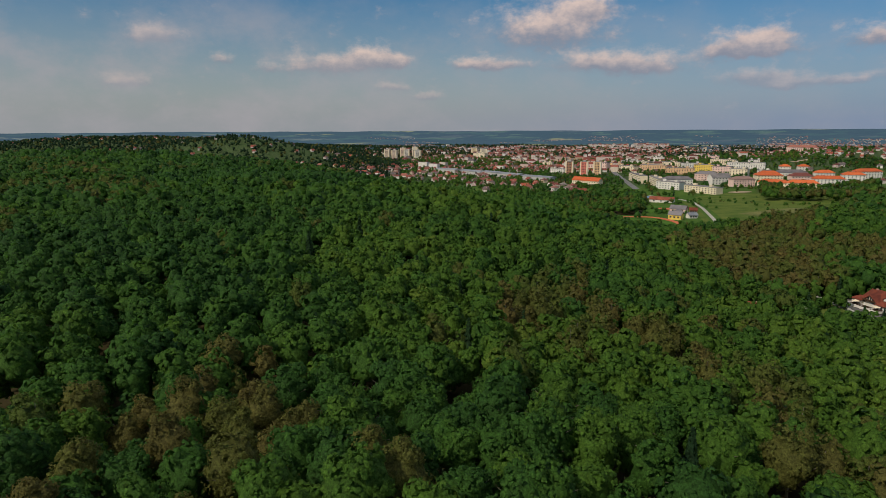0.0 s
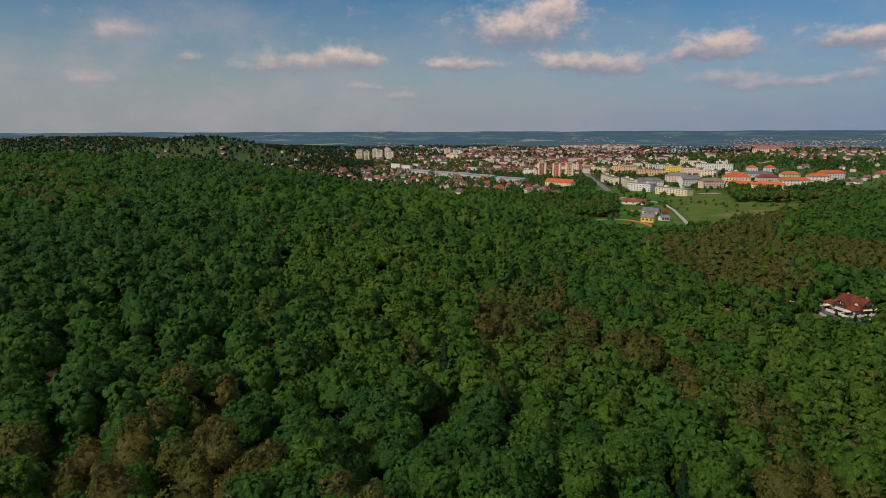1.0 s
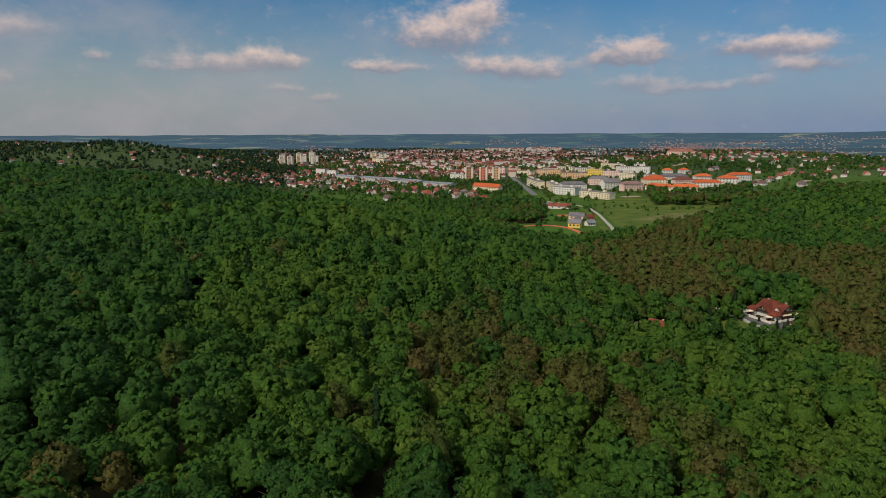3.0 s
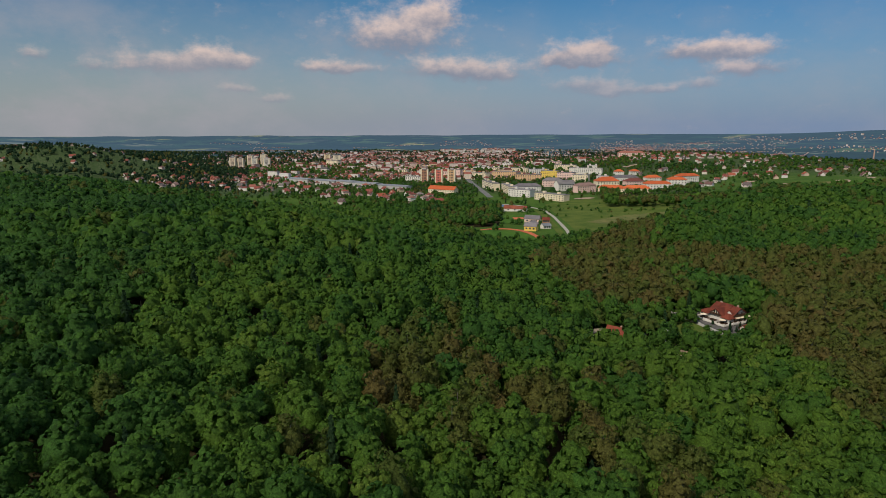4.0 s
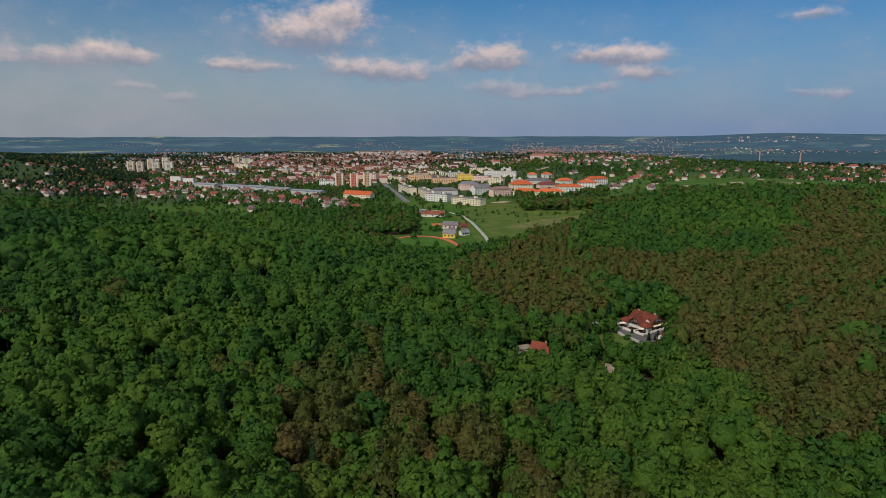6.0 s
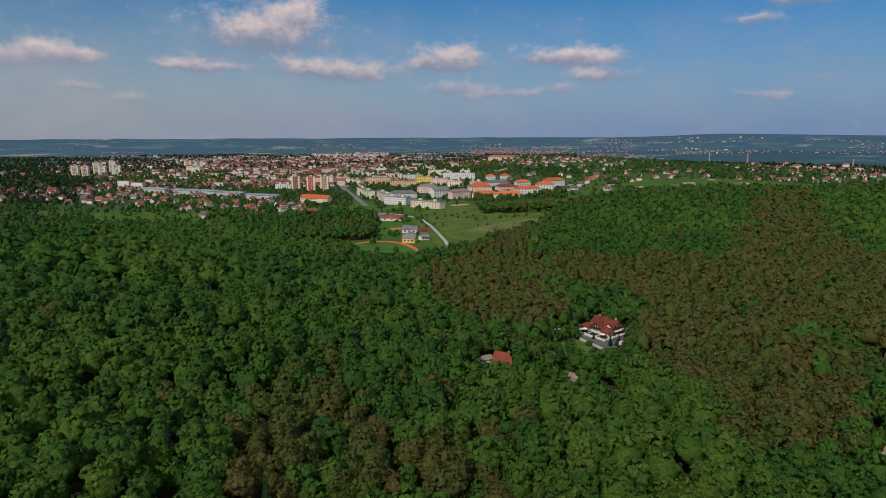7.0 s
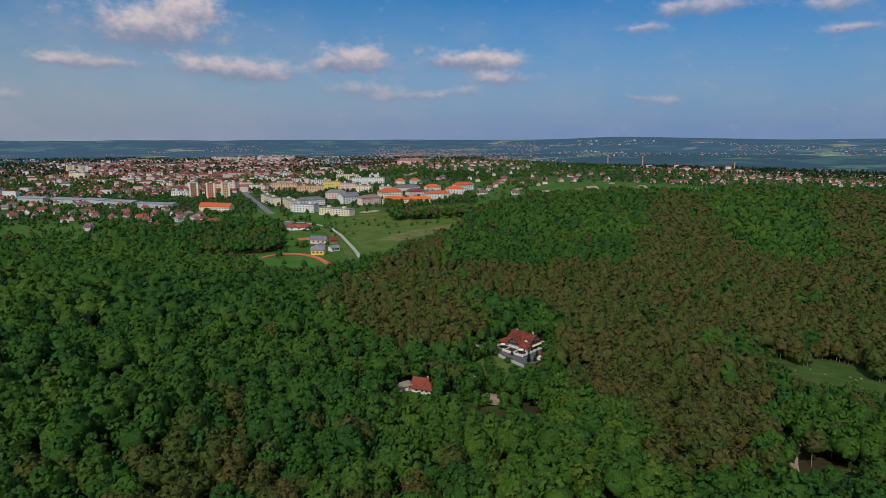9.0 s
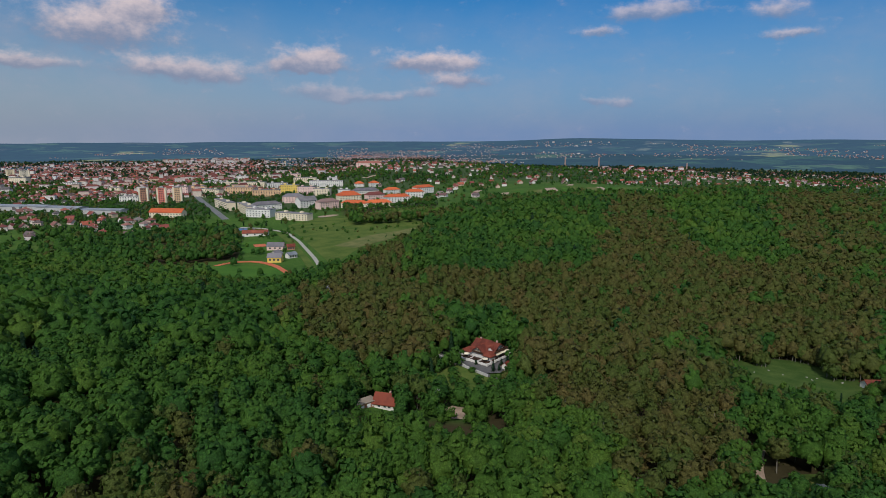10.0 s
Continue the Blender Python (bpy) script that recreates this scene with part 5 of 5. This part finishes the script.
def town_trees():
    """Garden and street trees between the houses, and far woods, joined."""
    rng = np.random.default_rng(23)
    n, more = 62000, 12000
    az, r = rng.uniform(-42, 80, n), np.sqrt(rng.uniform(470 ** 2, 2950 ** 2, n))
    az, r = np.append(az, rng.uniform(-12, 40, more)), np.append(r, np.sqrt(rng.uniform(700 ** 2, 1500 ** 2, more)))
    n += more
    x, y = r * np.sin(np.radians(az)), r * np.cos(np.radians(az))
    want = 0.16 + 0.75 * smooth((patches(x, y, 95, 51) - 0.40) / 0.2)
    want = np.where(r < 1500, np.maximum(want, 0.30), want)
    want = np.where(r > 1700, want * 0.8, want)
    want = np.where((az > 30) & (az < 46) & (r > 640) & (r < 1300), 0.12 + 0.55 * (patches(x, y, 55, 54) > 0.6), want)
    hill = (az < -6) & (r > 1150) & (r < 2200)
    want = np.where(hill, 0.6 + 0.38 * (patches(x, y, 70, 57) > 0.5), want)
    want = np.where((az < -14) & (r < 1250), 0.5, want)
    want = np.where((az > 44) & (r > 1500), 0.5 + 0.45 * (patches(x, y, 200, 52) > 0.5), want)
    strips = within(x, y, [(630, 790), (840, 590), (920, 690), (720, 880)])
    want = np.where(strips, 0.05, want)
    meadow = within(x, y, [(180, 430), (330, 500), (440, 640), (560, 760), (470, 800), (330, 790), (270, 720), (230, 560)])
    want = np.where(meadow, 0.06 + 0.8 * smooth((patches(x, y, 26, 55) - 0.56) / 0.1), want)
    scrub = within(x, y, [(186, 465), (212, 520), (244, 600), (236, 690), (275, 745), (200, 770), (188, 690), (226, 645), (192, 560)])
    want = np.where(scrub, 0.85, want)
    lane = np.abs((x - 250) - (y - 879) * 0.146) < 8
    want = np.where(lane & (y < 1200), 0.0, want)
    want = np.where((az > 36) & (r > 2250), 0.0, want)
    keep = (rng.uniform(0, 1, n) < want * np.where(az < -6, 0.95, 0.68)) & ~wooded(x, y)
    x, y, r, az = x[keep], y[keep], r[keep], az[keep]
    ok = np.array([free_spot(a, b, 0.5) for a, b in zip(x, y)])
    x, y, r, az, bush = x[ok], y[ok], r[ok], az[ok], (meadow | scrub)[keep][ok]
    z, scale, turn = height(x, y) - 2.0, rng.uniform(0.5, 0.95, len(x)) * np.where(r > 1350, 1.1, np.where(bush, 0.45, np.where(az > -10, 0.76, 1.0))), rng.uniform(0, 6.28, len(x))
    tone = np.clip(0.05 + 0.55 * patches(x, y, 60, 53) + 0.25 * rng.normal(0.5, 0.4, len(x)), 0, 1)
    pick = rng.uniform(0, 1, len(x))
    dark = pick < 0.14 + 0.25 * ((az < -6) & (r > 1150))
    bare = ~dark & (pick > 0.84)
    # hill and far broadleaf trees take the conifer palette as painted haze and shade
    haze_dark = (((az < -6) & (r > 1000)) | (r > 1750)) & ~bare & (pick > 0.16)
    dark &= ~haze_dark
    for kind, mat, mask, name, label in (("green", WOOD_GREEN, ~dark & ~bare & ~haze_dark, "garden_trees", "leafy garden and street trees among the houses"),
                                         ("green", WOOD_DARK, haze_dark, "hill_trees", "trees over the village hill and far edge of town, haze and shade painted dark"),
                                         ("brown", WOOD_BROWN, bare, "budding_garden_trees", "half-bare budding trees among the gardens"),
                                         ("conifer", WOOD_DARK, dark, "garden_conifers", "dark conifers among gardens and houses")):
        batches = []
        for detail, m in ((3, mask & (r < 700)), (4, mask & (r >= 700) & (r < 1100)), (5, mask & (r >= 1100))):
            batches += tree_batches(kind, detail, x[m], y[m], z[m], scale[m], turn[m], tone[m])
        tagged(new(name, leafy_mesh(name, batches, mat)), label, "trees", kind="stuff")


far_town()
town_trees()

# ---- guest house with its dining terrace ----
def arch_panel(w, h, d, mat):
    """A gable panel with a rounded top."""
    n = 10
    outline = [(-w / 2, 0)] + [(w / 2 * math.cos(math.pi - math.pi * k / n), h * 0.45 + h * 0.55 * math.sin(math.pi * k / n)) for k in range(n + 1)] + [(w / 2, 0)]
    m = len(outline)
    verts = [(x, y, z) for y in (-d, d) for x, z in outline]
    faces = [tuple(range(m)), tuple(range(2 * m - 1, m - 1, -1))] + [(i, (i + 1) % m, (i + 1) % m + m, i + m) for i in range(m)]
    return solid(verts, faces, mat)


def parasol(at, mat, label):
    ob = thing("parasol", label, "parasol", at, "parasols on the terrace")
    verts, faces = tube([(0, 0, 0), (0, 0, 2.5)], (0.04, 0.03), 6)
    part("pole", link_mesh("pole", verts.tolist(), faces, DARK_WOOD), ob)
    n = 8
    rim = [(1.5 * math.cos(2 * math.pi * k / n), 1.5 * math.sin(2 * math.pi * k / n), 2.1) for k in range(n)]
    low = [(x, y, 1.95) for x, y, z in rim]
    part("canopy", solid([(0, 0, 2.65)] + rim + low, [(0, k + 1, (k + 1) % n + 1) for k in range(n)] + [(k + 1, k + 1 + n, (k + 1) % n + 1 + n, (k + 1) % n + 1) for k in range(n)], mat), ob)


def terrace_set(at):
    ob = thing("table_set", "dark wooden terrace table with two benches", "table", at, "tables on the terrace")
    part("tabletop", block(-0.9, 0.9, -0.4, 0.4, 0.70, 0.76, DARK_WOOD, 0.01), ob)
    for s in (-1, 1):
        part("bench", block(-0.9, 0.9, s * 0.75 - 0.17, s * 0.75 + 0.17, 0.40, 0.46, DARK_WOOD, 0.01), ob)
        part("trestle", block(s * 0.65 - 0.05, s * 0.65 + 0.05, -0.85, 0.85, 0.0, 0.70, DARK_WOOD), ob)


GUEST = pose(180.0, 241.8, -0.2, 0, 0, 14) @ Matrix.Scale(0.96, 4)


def at_guest(x, y, z, turn=0):
    return GUEST @ pose(x, y, z, 0, 0, turn)


def tile_rows(parent, w, d, h, rise, over=0.6):
    """Courses of tiles that show as fine steps across both slopes."""
    b, rows = d / 2 + over, 9
    slope = math.atan2(rise + rise * over / (d / 2), b)
    bar = block(-w / 2 - over, w / 2 + over, -0.06, 0.06, 0.0, 0.05, RED_TILE)
    for s in (-1, 1):
        for k in range(1, rows):
            t = k / rows
            part("tile_course", bar, parent, at=Matrix.Translation((0, s * b * (1 - t), h - rise * over / (d / 2) + t * (rise + rise * over / (d / 2)) + 0.24)) @ Matrix.Rotation(-s * slope, 4, "X"))


def build_guest_house():
    # terrace on its stone wall: x runs in from the front edge, y along it
    deck = thing("terrace", "paved dining terrace on a grey stone retaining wall", "terrace", GUEST)
    part("retaining_wall", block(0, 19.5, 0, 17.5, -5.5, -0.15, STONE, 0.1), deck, "grey stone retaining wall")
    part("paving", block(0.15, 19.4, 0.15, 17.4, -0.15, -0.05, PAVING), deck)
    for x0, x1, y0, y1 in ((-0.2, 0.1, -0.2, 17.7), (0.1, 19.6, -0.2, 0.1), (0.1, 6.0, 17.4, 17.7)):
        part("parapet", block(x0, x1, y0, y1, -0.3, 0.75, WHITE_WALL, 0.04), deck, "white plastered parapet")
    post = block(-0.28, 0.28, -0.28, 0.28, -0.4, 1.0, WHITE_WALL, 0.04)
    for k in range(7):
        part("parapet_post", post, deck, at=pose(-0.05, -0.05 + k * 2.93, 0))
        part("parapet_post", post, deck, at=pose(k * 3.2, -0.05, 0))
    for y0 in (6.0, 11.0):
        part("divider", block(0.2, 4.5, y0, y0 + 0.2, -0.05, 0.7, WHITE_WALL, 0.03), deck, "low white dividing wall")
    # main house
    house = thing("guest_house", "large white guest house with steep red tiled roofs and dark timber", "house", at_guest(13.6, 9.0, -0.05))
    w, d, h, rise = 11.5, 12.6, 2.8, 3.5
    part("wall", gable_walls(d, w, h, rise, WHITE_WALL), house, at=pose(0, 0, 0, 0, 0, 90))
    roof = part("roof", gable_roof(d, w, h, rise, RED_TILE, 0.9, 0.3), house, at=pose(0, 0, 0, 0, 0, 90))
    tile_rows(roof, d, w, h, rise, 0.9)
    # raised ridge crest
    part("ridge_crest", gable_roof(5.0, 3.2, 5.6, 1.2, RED_TILE, 0.5, 0.2), house, "low gablet over the ridge", at=pose(0, 0.4, 0, 0, 0, 90))
    part("chimney", block(-0.4, 0.4, -0.4, 0.4, 4.5, 7.2, CHIMNEY_STACK, 0.03), house, at=pose(1.0, -4.4, 0))
    part("chimney", block(-0.4, 0.4, -0.4, 0.4, 4.5, 7.0, CHIMNEY_STACK, 0.03), house, at=pose(0.8, 5.0, 0))
    # front cross gable towards the terrace with its rounded white panel
    front = part("front_gable", gable_walls(5.0, 7.0, 2.8, 2.5, WHITE_WALL), house, at=pose(-4.9, 0.6, 0))
    part("gable_roof", gable_roof(5.4, 7.0, 2.8, 2.5, RED_TILE, 0.8, 0.3), house, at=pose(-4.9, 0.6, 0))
    panel = part("gable_panel", arch_panel(4.2, 2.0, 0.08, CREAM_WALL), house, "rounded cream gable panel", at=pose(-7.48, 0.6, 2.75, 0, 0, -90))
    for k in (-1.2, 0.0, 1.2):
        part("window", block(-0.42, 0.42, -0.06, 0.06, 0.3, 1.5, DARK_GLASS), panel, at=pose(k, -0.10, 0.15))
    part("balcony", block(-8.6, -7.4, -2.6, 3.8, 2.6, 2.8, DARK_WOOD, 0.03), house, "dark timber balcony")
    part("balcony_rail", block(-8.65, -8.5, -2.6, 3.8, 2.8, 3.5, DARK_WOOD, 0.03), house)
    # small hipped roofs over the terrace corners
    for y, s in ((6.6, 1.0), (-5.6, 0.85)):
        bay = part("terrace_bay", block(-2.2 * s, 2.2 * s, -2.2 * s, 2.2 * s, 0, 2.3, WHITE_WALL, 0.05), house, at=pose(-7.0, y, 0))
        part("bay_roof", hip_roof(4.4 * s, 4.4 * s, 2.3, 1.9, RED_TILE, 0.7, 0.6), bay)
        for k in (-0.9, 0.9):
            part("window", block(-0.5, 0.5, -0.05, 0.05, 0.8, 1.9, DARK_GLASS), bay, at=pose(-2.24 * s, k, 0, 0, 0, 90))
    # southern end: timber gable, balcony and awning
    part("end_timber", block(-4.6, 4.6, -6.44, -6.32, 3.2, 3.6, DARK_WOOD), house, "dark timber beam")
    for k in (-3.4, -1.2, 1.2, 3.4):
        part("window", block(k - 0.5, k + 0.5, -6.38, -6.28, 1.0, 2.4, DARK_GLASS), house)
    for k in (-1.6, 1.6):
        part("window", block(k - 0.5, k + 0.5, -6.38, -6.28, 3.3, 4.3, DARK_GLASS), house)
    part("end_balcony", block(-5.4, 5.8, -7.6, -6.0, 2.9, 3.1, DARK_WOOD, 0.03), house)
    part("end_balcony_rail", block(-5.4, 5.8, -7.7, -7.55, 3.1, 3.95, DARK_WOOD, 0.03), house, "dark timber balcony rail")
    part("awning", solid([(-5.0, -8.6, 2.3), (5.6, -8.6, 2.3), (5.6, -6.1, 2.8), (-5.0, -6.1, 2.8), (-5.0, -8.6, 2.2), (5.6, -8.6, 2.2), (5.6, -6.1, 2.7), (-5.0, -6.1, 2.7)], [(0, 1, 2, 3), (7, 6, 5, 4), (0, 4, 5, 1), (1, 5, 6, 2), (2, 6, 7, 3), (3, 7, 4, 0)], CREAM_WALL), house, "cream canvas awning")
    for k in (-4.6, -1.0, 2.2, 5.2):
        part("timber_post", block(k - 0.1, k + 0.1, -7.65, -7.45, 0, 3.0, DARK_WOOD), house)
    dormer = part("dormer", gable_walls(2.2, 2.4, 1.2, 1.0, WHITE_WALL), house, at=pose(-3.6, -4.6, 3.3))
    part("dormer_roof", gable_roof(2.6, 2.4, 1.2, 1.0, RED_TILE, 0.3), dormer)
    # furniture of the terrace
    rng = random.Random(3)
    for y in (1.6, 4.0, 7.4, 9.6, 12.4, 15.2):
        for x in (1.4, 3.4):
            terrace_set(at_guest(x, y, -0.05, rng.choice((0, 90)) + rng.uniform(-6, 6)))
    for x in (7.0, 10.5, 14.0, 17.2):
        terrace_set(at_guest(x, 1.3, -0.05, rng.uniform(-8, 8)))
    for x, y in ((2.4, 2.8), (2.4, 13.8)):
        parasol(at_guest(x, y, -0.05), CREAM_WALL, "cream canvas parasol beside terrace tables")


def garden_shrub(x, y, tall, wide, kind="conifer"):
    key = ("shrub", kind)
    if key not in TREE_MESHES:
        verts, tris, normals = crown(kind, 1, 77)
        base, wide, tall = SHAPES[kind][2], SHAPES[kind][0] * 2, SHAPES[kind][1]
        verts = (verts - [0, 0, base]) / [wide, wide, tall] + [0, 0, 0.05]
        bush = crown_mesh((verts, tris, normals), LEAF_DARK if kind == "conifer" else LEAF)
        verts, faces = tube([(0, 0, -0.1), (0, 0, 0.5)], (0.05, 0.03), 5)
        TREE_MESHES[key] = (link_mesh("trunk", verts.tolist(), faces, BARK), bush)
    ob = tagged(new("garden_conifer" if kind == "conifer" else "garden_bush"), "clipped dark garden conifer beside the drive" if kind == "conifer" else "round fresh green garden bush", "shrub", "garden shrubs")
    ob.matrix_world = Matrix.Translation((x, y, float(height(x, y)))) @ Matrix.Diagonal((wide, wide, tall, 1))
    for name, mesh in zip(("trunk", "crown"), TREE_MESHES[key]):
        new(name, mesh).parent = ob


def build_grounds():
    plot("yard", [(171, 266), (176, 270), (190, 264), (199, 248), (190, 238), (181, 234), (175, 237)], PAVING, 0.7, "worn grey paved yard below the terrace", "yard", cell=3.0)
    plot("garden", [(150, 232), (158, 221), (172, 221), (174, 232), (171.5, 250), (168.5, 270), (162, 268), (155, 250)], ROUGH_GRASS, 0.3, "sloping rough garden grass below the drive", "garden", cell=4.0)
    ribbon("driveway", [(169, 279), (171, 274), (173, 256), (175.5, 232), (178, 222)], 2.0, PAVING, 0.45, "pale concrete drive along the yard", "path")
    wall = thing("garden_wall", "low pale garden wall along the drive", "wall", pose(0, 0, 0))
    for (ax, ay), (bx, by) in (((169.5, 276), (171.2, 262)), ((171.2, 262), (172.6, 248)), ((172.6, 248), (174, 234))):
        z, run, turn = float(height((ax + bx) / 2, (ay + by) / 2)), math.hypot(bx - ax, by - ay), math.degrees(math.atan2(by - ay, bx - ax))
        part("wall_section", block(-run / 2, run / 2, -0.2, 0.2, -0.5, 1.3, CONCRETE, 0.04), wall, at=pose((ax + bx) / 2, (ay + by) / 2, z, 0, 0, turn))
    for x, y, tall, wide in ((175.2, 262, 2.6, 2), (176.3, 258, 2.2, 1.8), (178, 247, 3, 2.2), (179.5, 237, 5.2, 2.8), (182.5, 236.5, 3.4, 2.2), (187, 240, 3.6, 2.6), (174, 266, 3.6, 2.4), (191, 240.5, 4.4, 2.8)):
        garden_shrub(x, y, tall, wide)
    for x, y, tall, wide in ((170, 252, 3, 4), (171.5, 242, 2.6, 4), (185, 232, 3.4, 5), (190, 236, 3, 5), (168, 258, 3, 5), (160, 240, 4, 6), (164, 246, 3, 5), (158, 232, 4, 6), (166, 231, 4, 5), (163, 256, 4, 6), (168, 282, 6, 7), (172, 281, 5, 6), (176, 281, 6, 7), (179, 277, 5, 6), (166, 277, 5, 6), (170, 226, 5, 6), (176, 226, 5, 6)):
        garden_shrub(x, y, tall, wide, "green")
    shed = thing("garden_shed", "small white shed with a red tiled roof", "shed", pose(187, 236.5, float(height(187, 236.5)), 0, 0, 20))
    part("wall", gable_walls(3.4, 3.0, 2.3, 1.4, WHITE_WALL), shed)
    part("roof", gable_roof(3.4, 3.0, 2.3, 1.4, RED_TILE, 0.5), shed)
    part("door", block(-0.45, 0.45, -1.56, -1.48, 0, 2.0, DARK_WOOD), shed)
    # lodge in the trees with a flat annex
    z = float(height(115, 224))
    lodge = thing("lodge", "white lodge with red gabled roof among the trees", "house", pose(117.5, 223.5, z, 0, 0, -52))
    part("wall", block(-3.9, 3.9, -3.0, 3.0, -1, 2.3, WHITE_WALL, 0.05), lodge)
    part("roof", gable_roof(7.8, 6.0, 2.3, 2.6, RED_TILE, 0.6, 0.25), lodge)
    part("gable_wall", solid([(x, y, z0) for x in (-3.8, 3.8) for y, z0 in ((-2.9, 2.3), (2.9, 2.3), (0, 4.8))], [(0, 1, 2), (3, 5, 4), (0, 3, 4, 1), (1, 4, 5, 2), (2, 5, 3, 0)], WHITE_WALL), lodge, "white plastered gable")
    for k in (-1.9, 0.3, 2.0):
        part("window", block(k - 0.45, k + 0.45, -3.06, -2.98, 0.9, 1.9, DARK_GLASS), lodge)
    part("chimney", block(-0.35, 0.35, -0.35, 0.35, 3.8, 5.6, CHIMNEY_STACK, 0.03), lodge, at=pose(1.2, 0.6, 0))
    annex = thing("lodge_annex", "low brick-red annex with a flat tan roof", "building", pose(110.5, 226.8, z, 0, 0, 4))
    part("wall", block(-4.0, 3.6, -2.0, 2.0, -1, 2.7, BROWN_PANEL, 0.05), annex)
    part("roof", block(-4.3, 3.8, -2.3, 2.3, 2.7, 3.0, TAN_ROOF, 0.05), annex, "flat weathered tan roof slab")
    for k in (-2.4, 0.2, 2.2):
        part("window", block(k - 0.7, k + 0.7, -2.06, -1.98, 0.9, 2.2, WHITE_PAINT), annex)
    # bare yard with its lamp post
    plot("gravel_yard", [(133.4, 210.2), (136.2, 214.2), (141.4, 216.2), (144.2, 211.8), (140.6, 205.0), (137.0, 202.0), (132.8, 205.0)], SAND, 0.3, "bare sandy parking yard among the trees", "yard", cell=2.0)
    post = thing("utility_pole", "pale slender utility pole beside the sandy yard", "pole", pose(132.4, 213.0, float(height(132.4, 213.0))))
    verts, faces = tube([(0, 0, -0.5), (0, 0, 9.0)], (0.16, 0.09), 8)
    part("pole", link_mesh("pole", verts.tolist(), faces, CONCRETE, True), post)
    part("crossarm", block(-0.9, 0.9, -0.06, 0.06, 8.3, 8.45, CONCRETE), post)
    # lane and glade below the eastern slope
    ribbon("forest_lane", [(208, 134), (196, 130), (186, 125.5), (179, 120.5), (173, 116), (166, 109), (156, 98)], 2.3, SAND, 0.3, "bare sandy lane between the trees", "road")
    plot("glade", [(268, 186), (292, 202), (316, 196), (338, 178), (332, 150), (318, 132), (296, 134), (274, 147), (256, 168)], GLADE_GRASS, 0.25, "sunlit grassy glade in the woods", "glade")
    hut = thing("glade_hut", "low hut with red tiled roof at the glade", "hut", pose(319, 137, float(height(319, 137)), 0, 0, -38))
    part("wall", gable_walls(13, 6, 2.4, 2.0, WHITE_WALL), hut)
    part("roof", gable_roof(13, 6, 2.4, 2.0, RED_TILE, 0.5), hut)
    rng = random.Random(9)
    for k in range(9):
        x = rng.uniform(286, 318)
        y = 186 - (x - 286) * 1.1 + rng.uniform(-6, 10)
        stone = block(-0.45, 0.45, -0.28, 0.28, -0.3, 0.2, GRAVEL, 0.1)
        ob = tagged(new("stone_slab", stone), "pale stone slab lying in the glade", "stone", "stones in the glade")
        ob.matrix_world = pose(x, y, float(height(x, y)) + 0.25, 0, 0, rng.uniform(0, 180))
    plot("lane_lawn", [(184, 113), (192, 119), (203, 113), (200, 102), (188, 103)], GLADE_GRASS, 0.2, "small shaded lawn beside the sandy lane", "lawn", cell=3.0)
    plot("paved_plot", [(191, 110), (195, 107.5), (196.5, 109.5), (192.5, 112)], CONCRETE, 0.35, "pale paved plot beside the sandy lane", "paving", cell=2.0)


build_guest_house()
build_grounds()
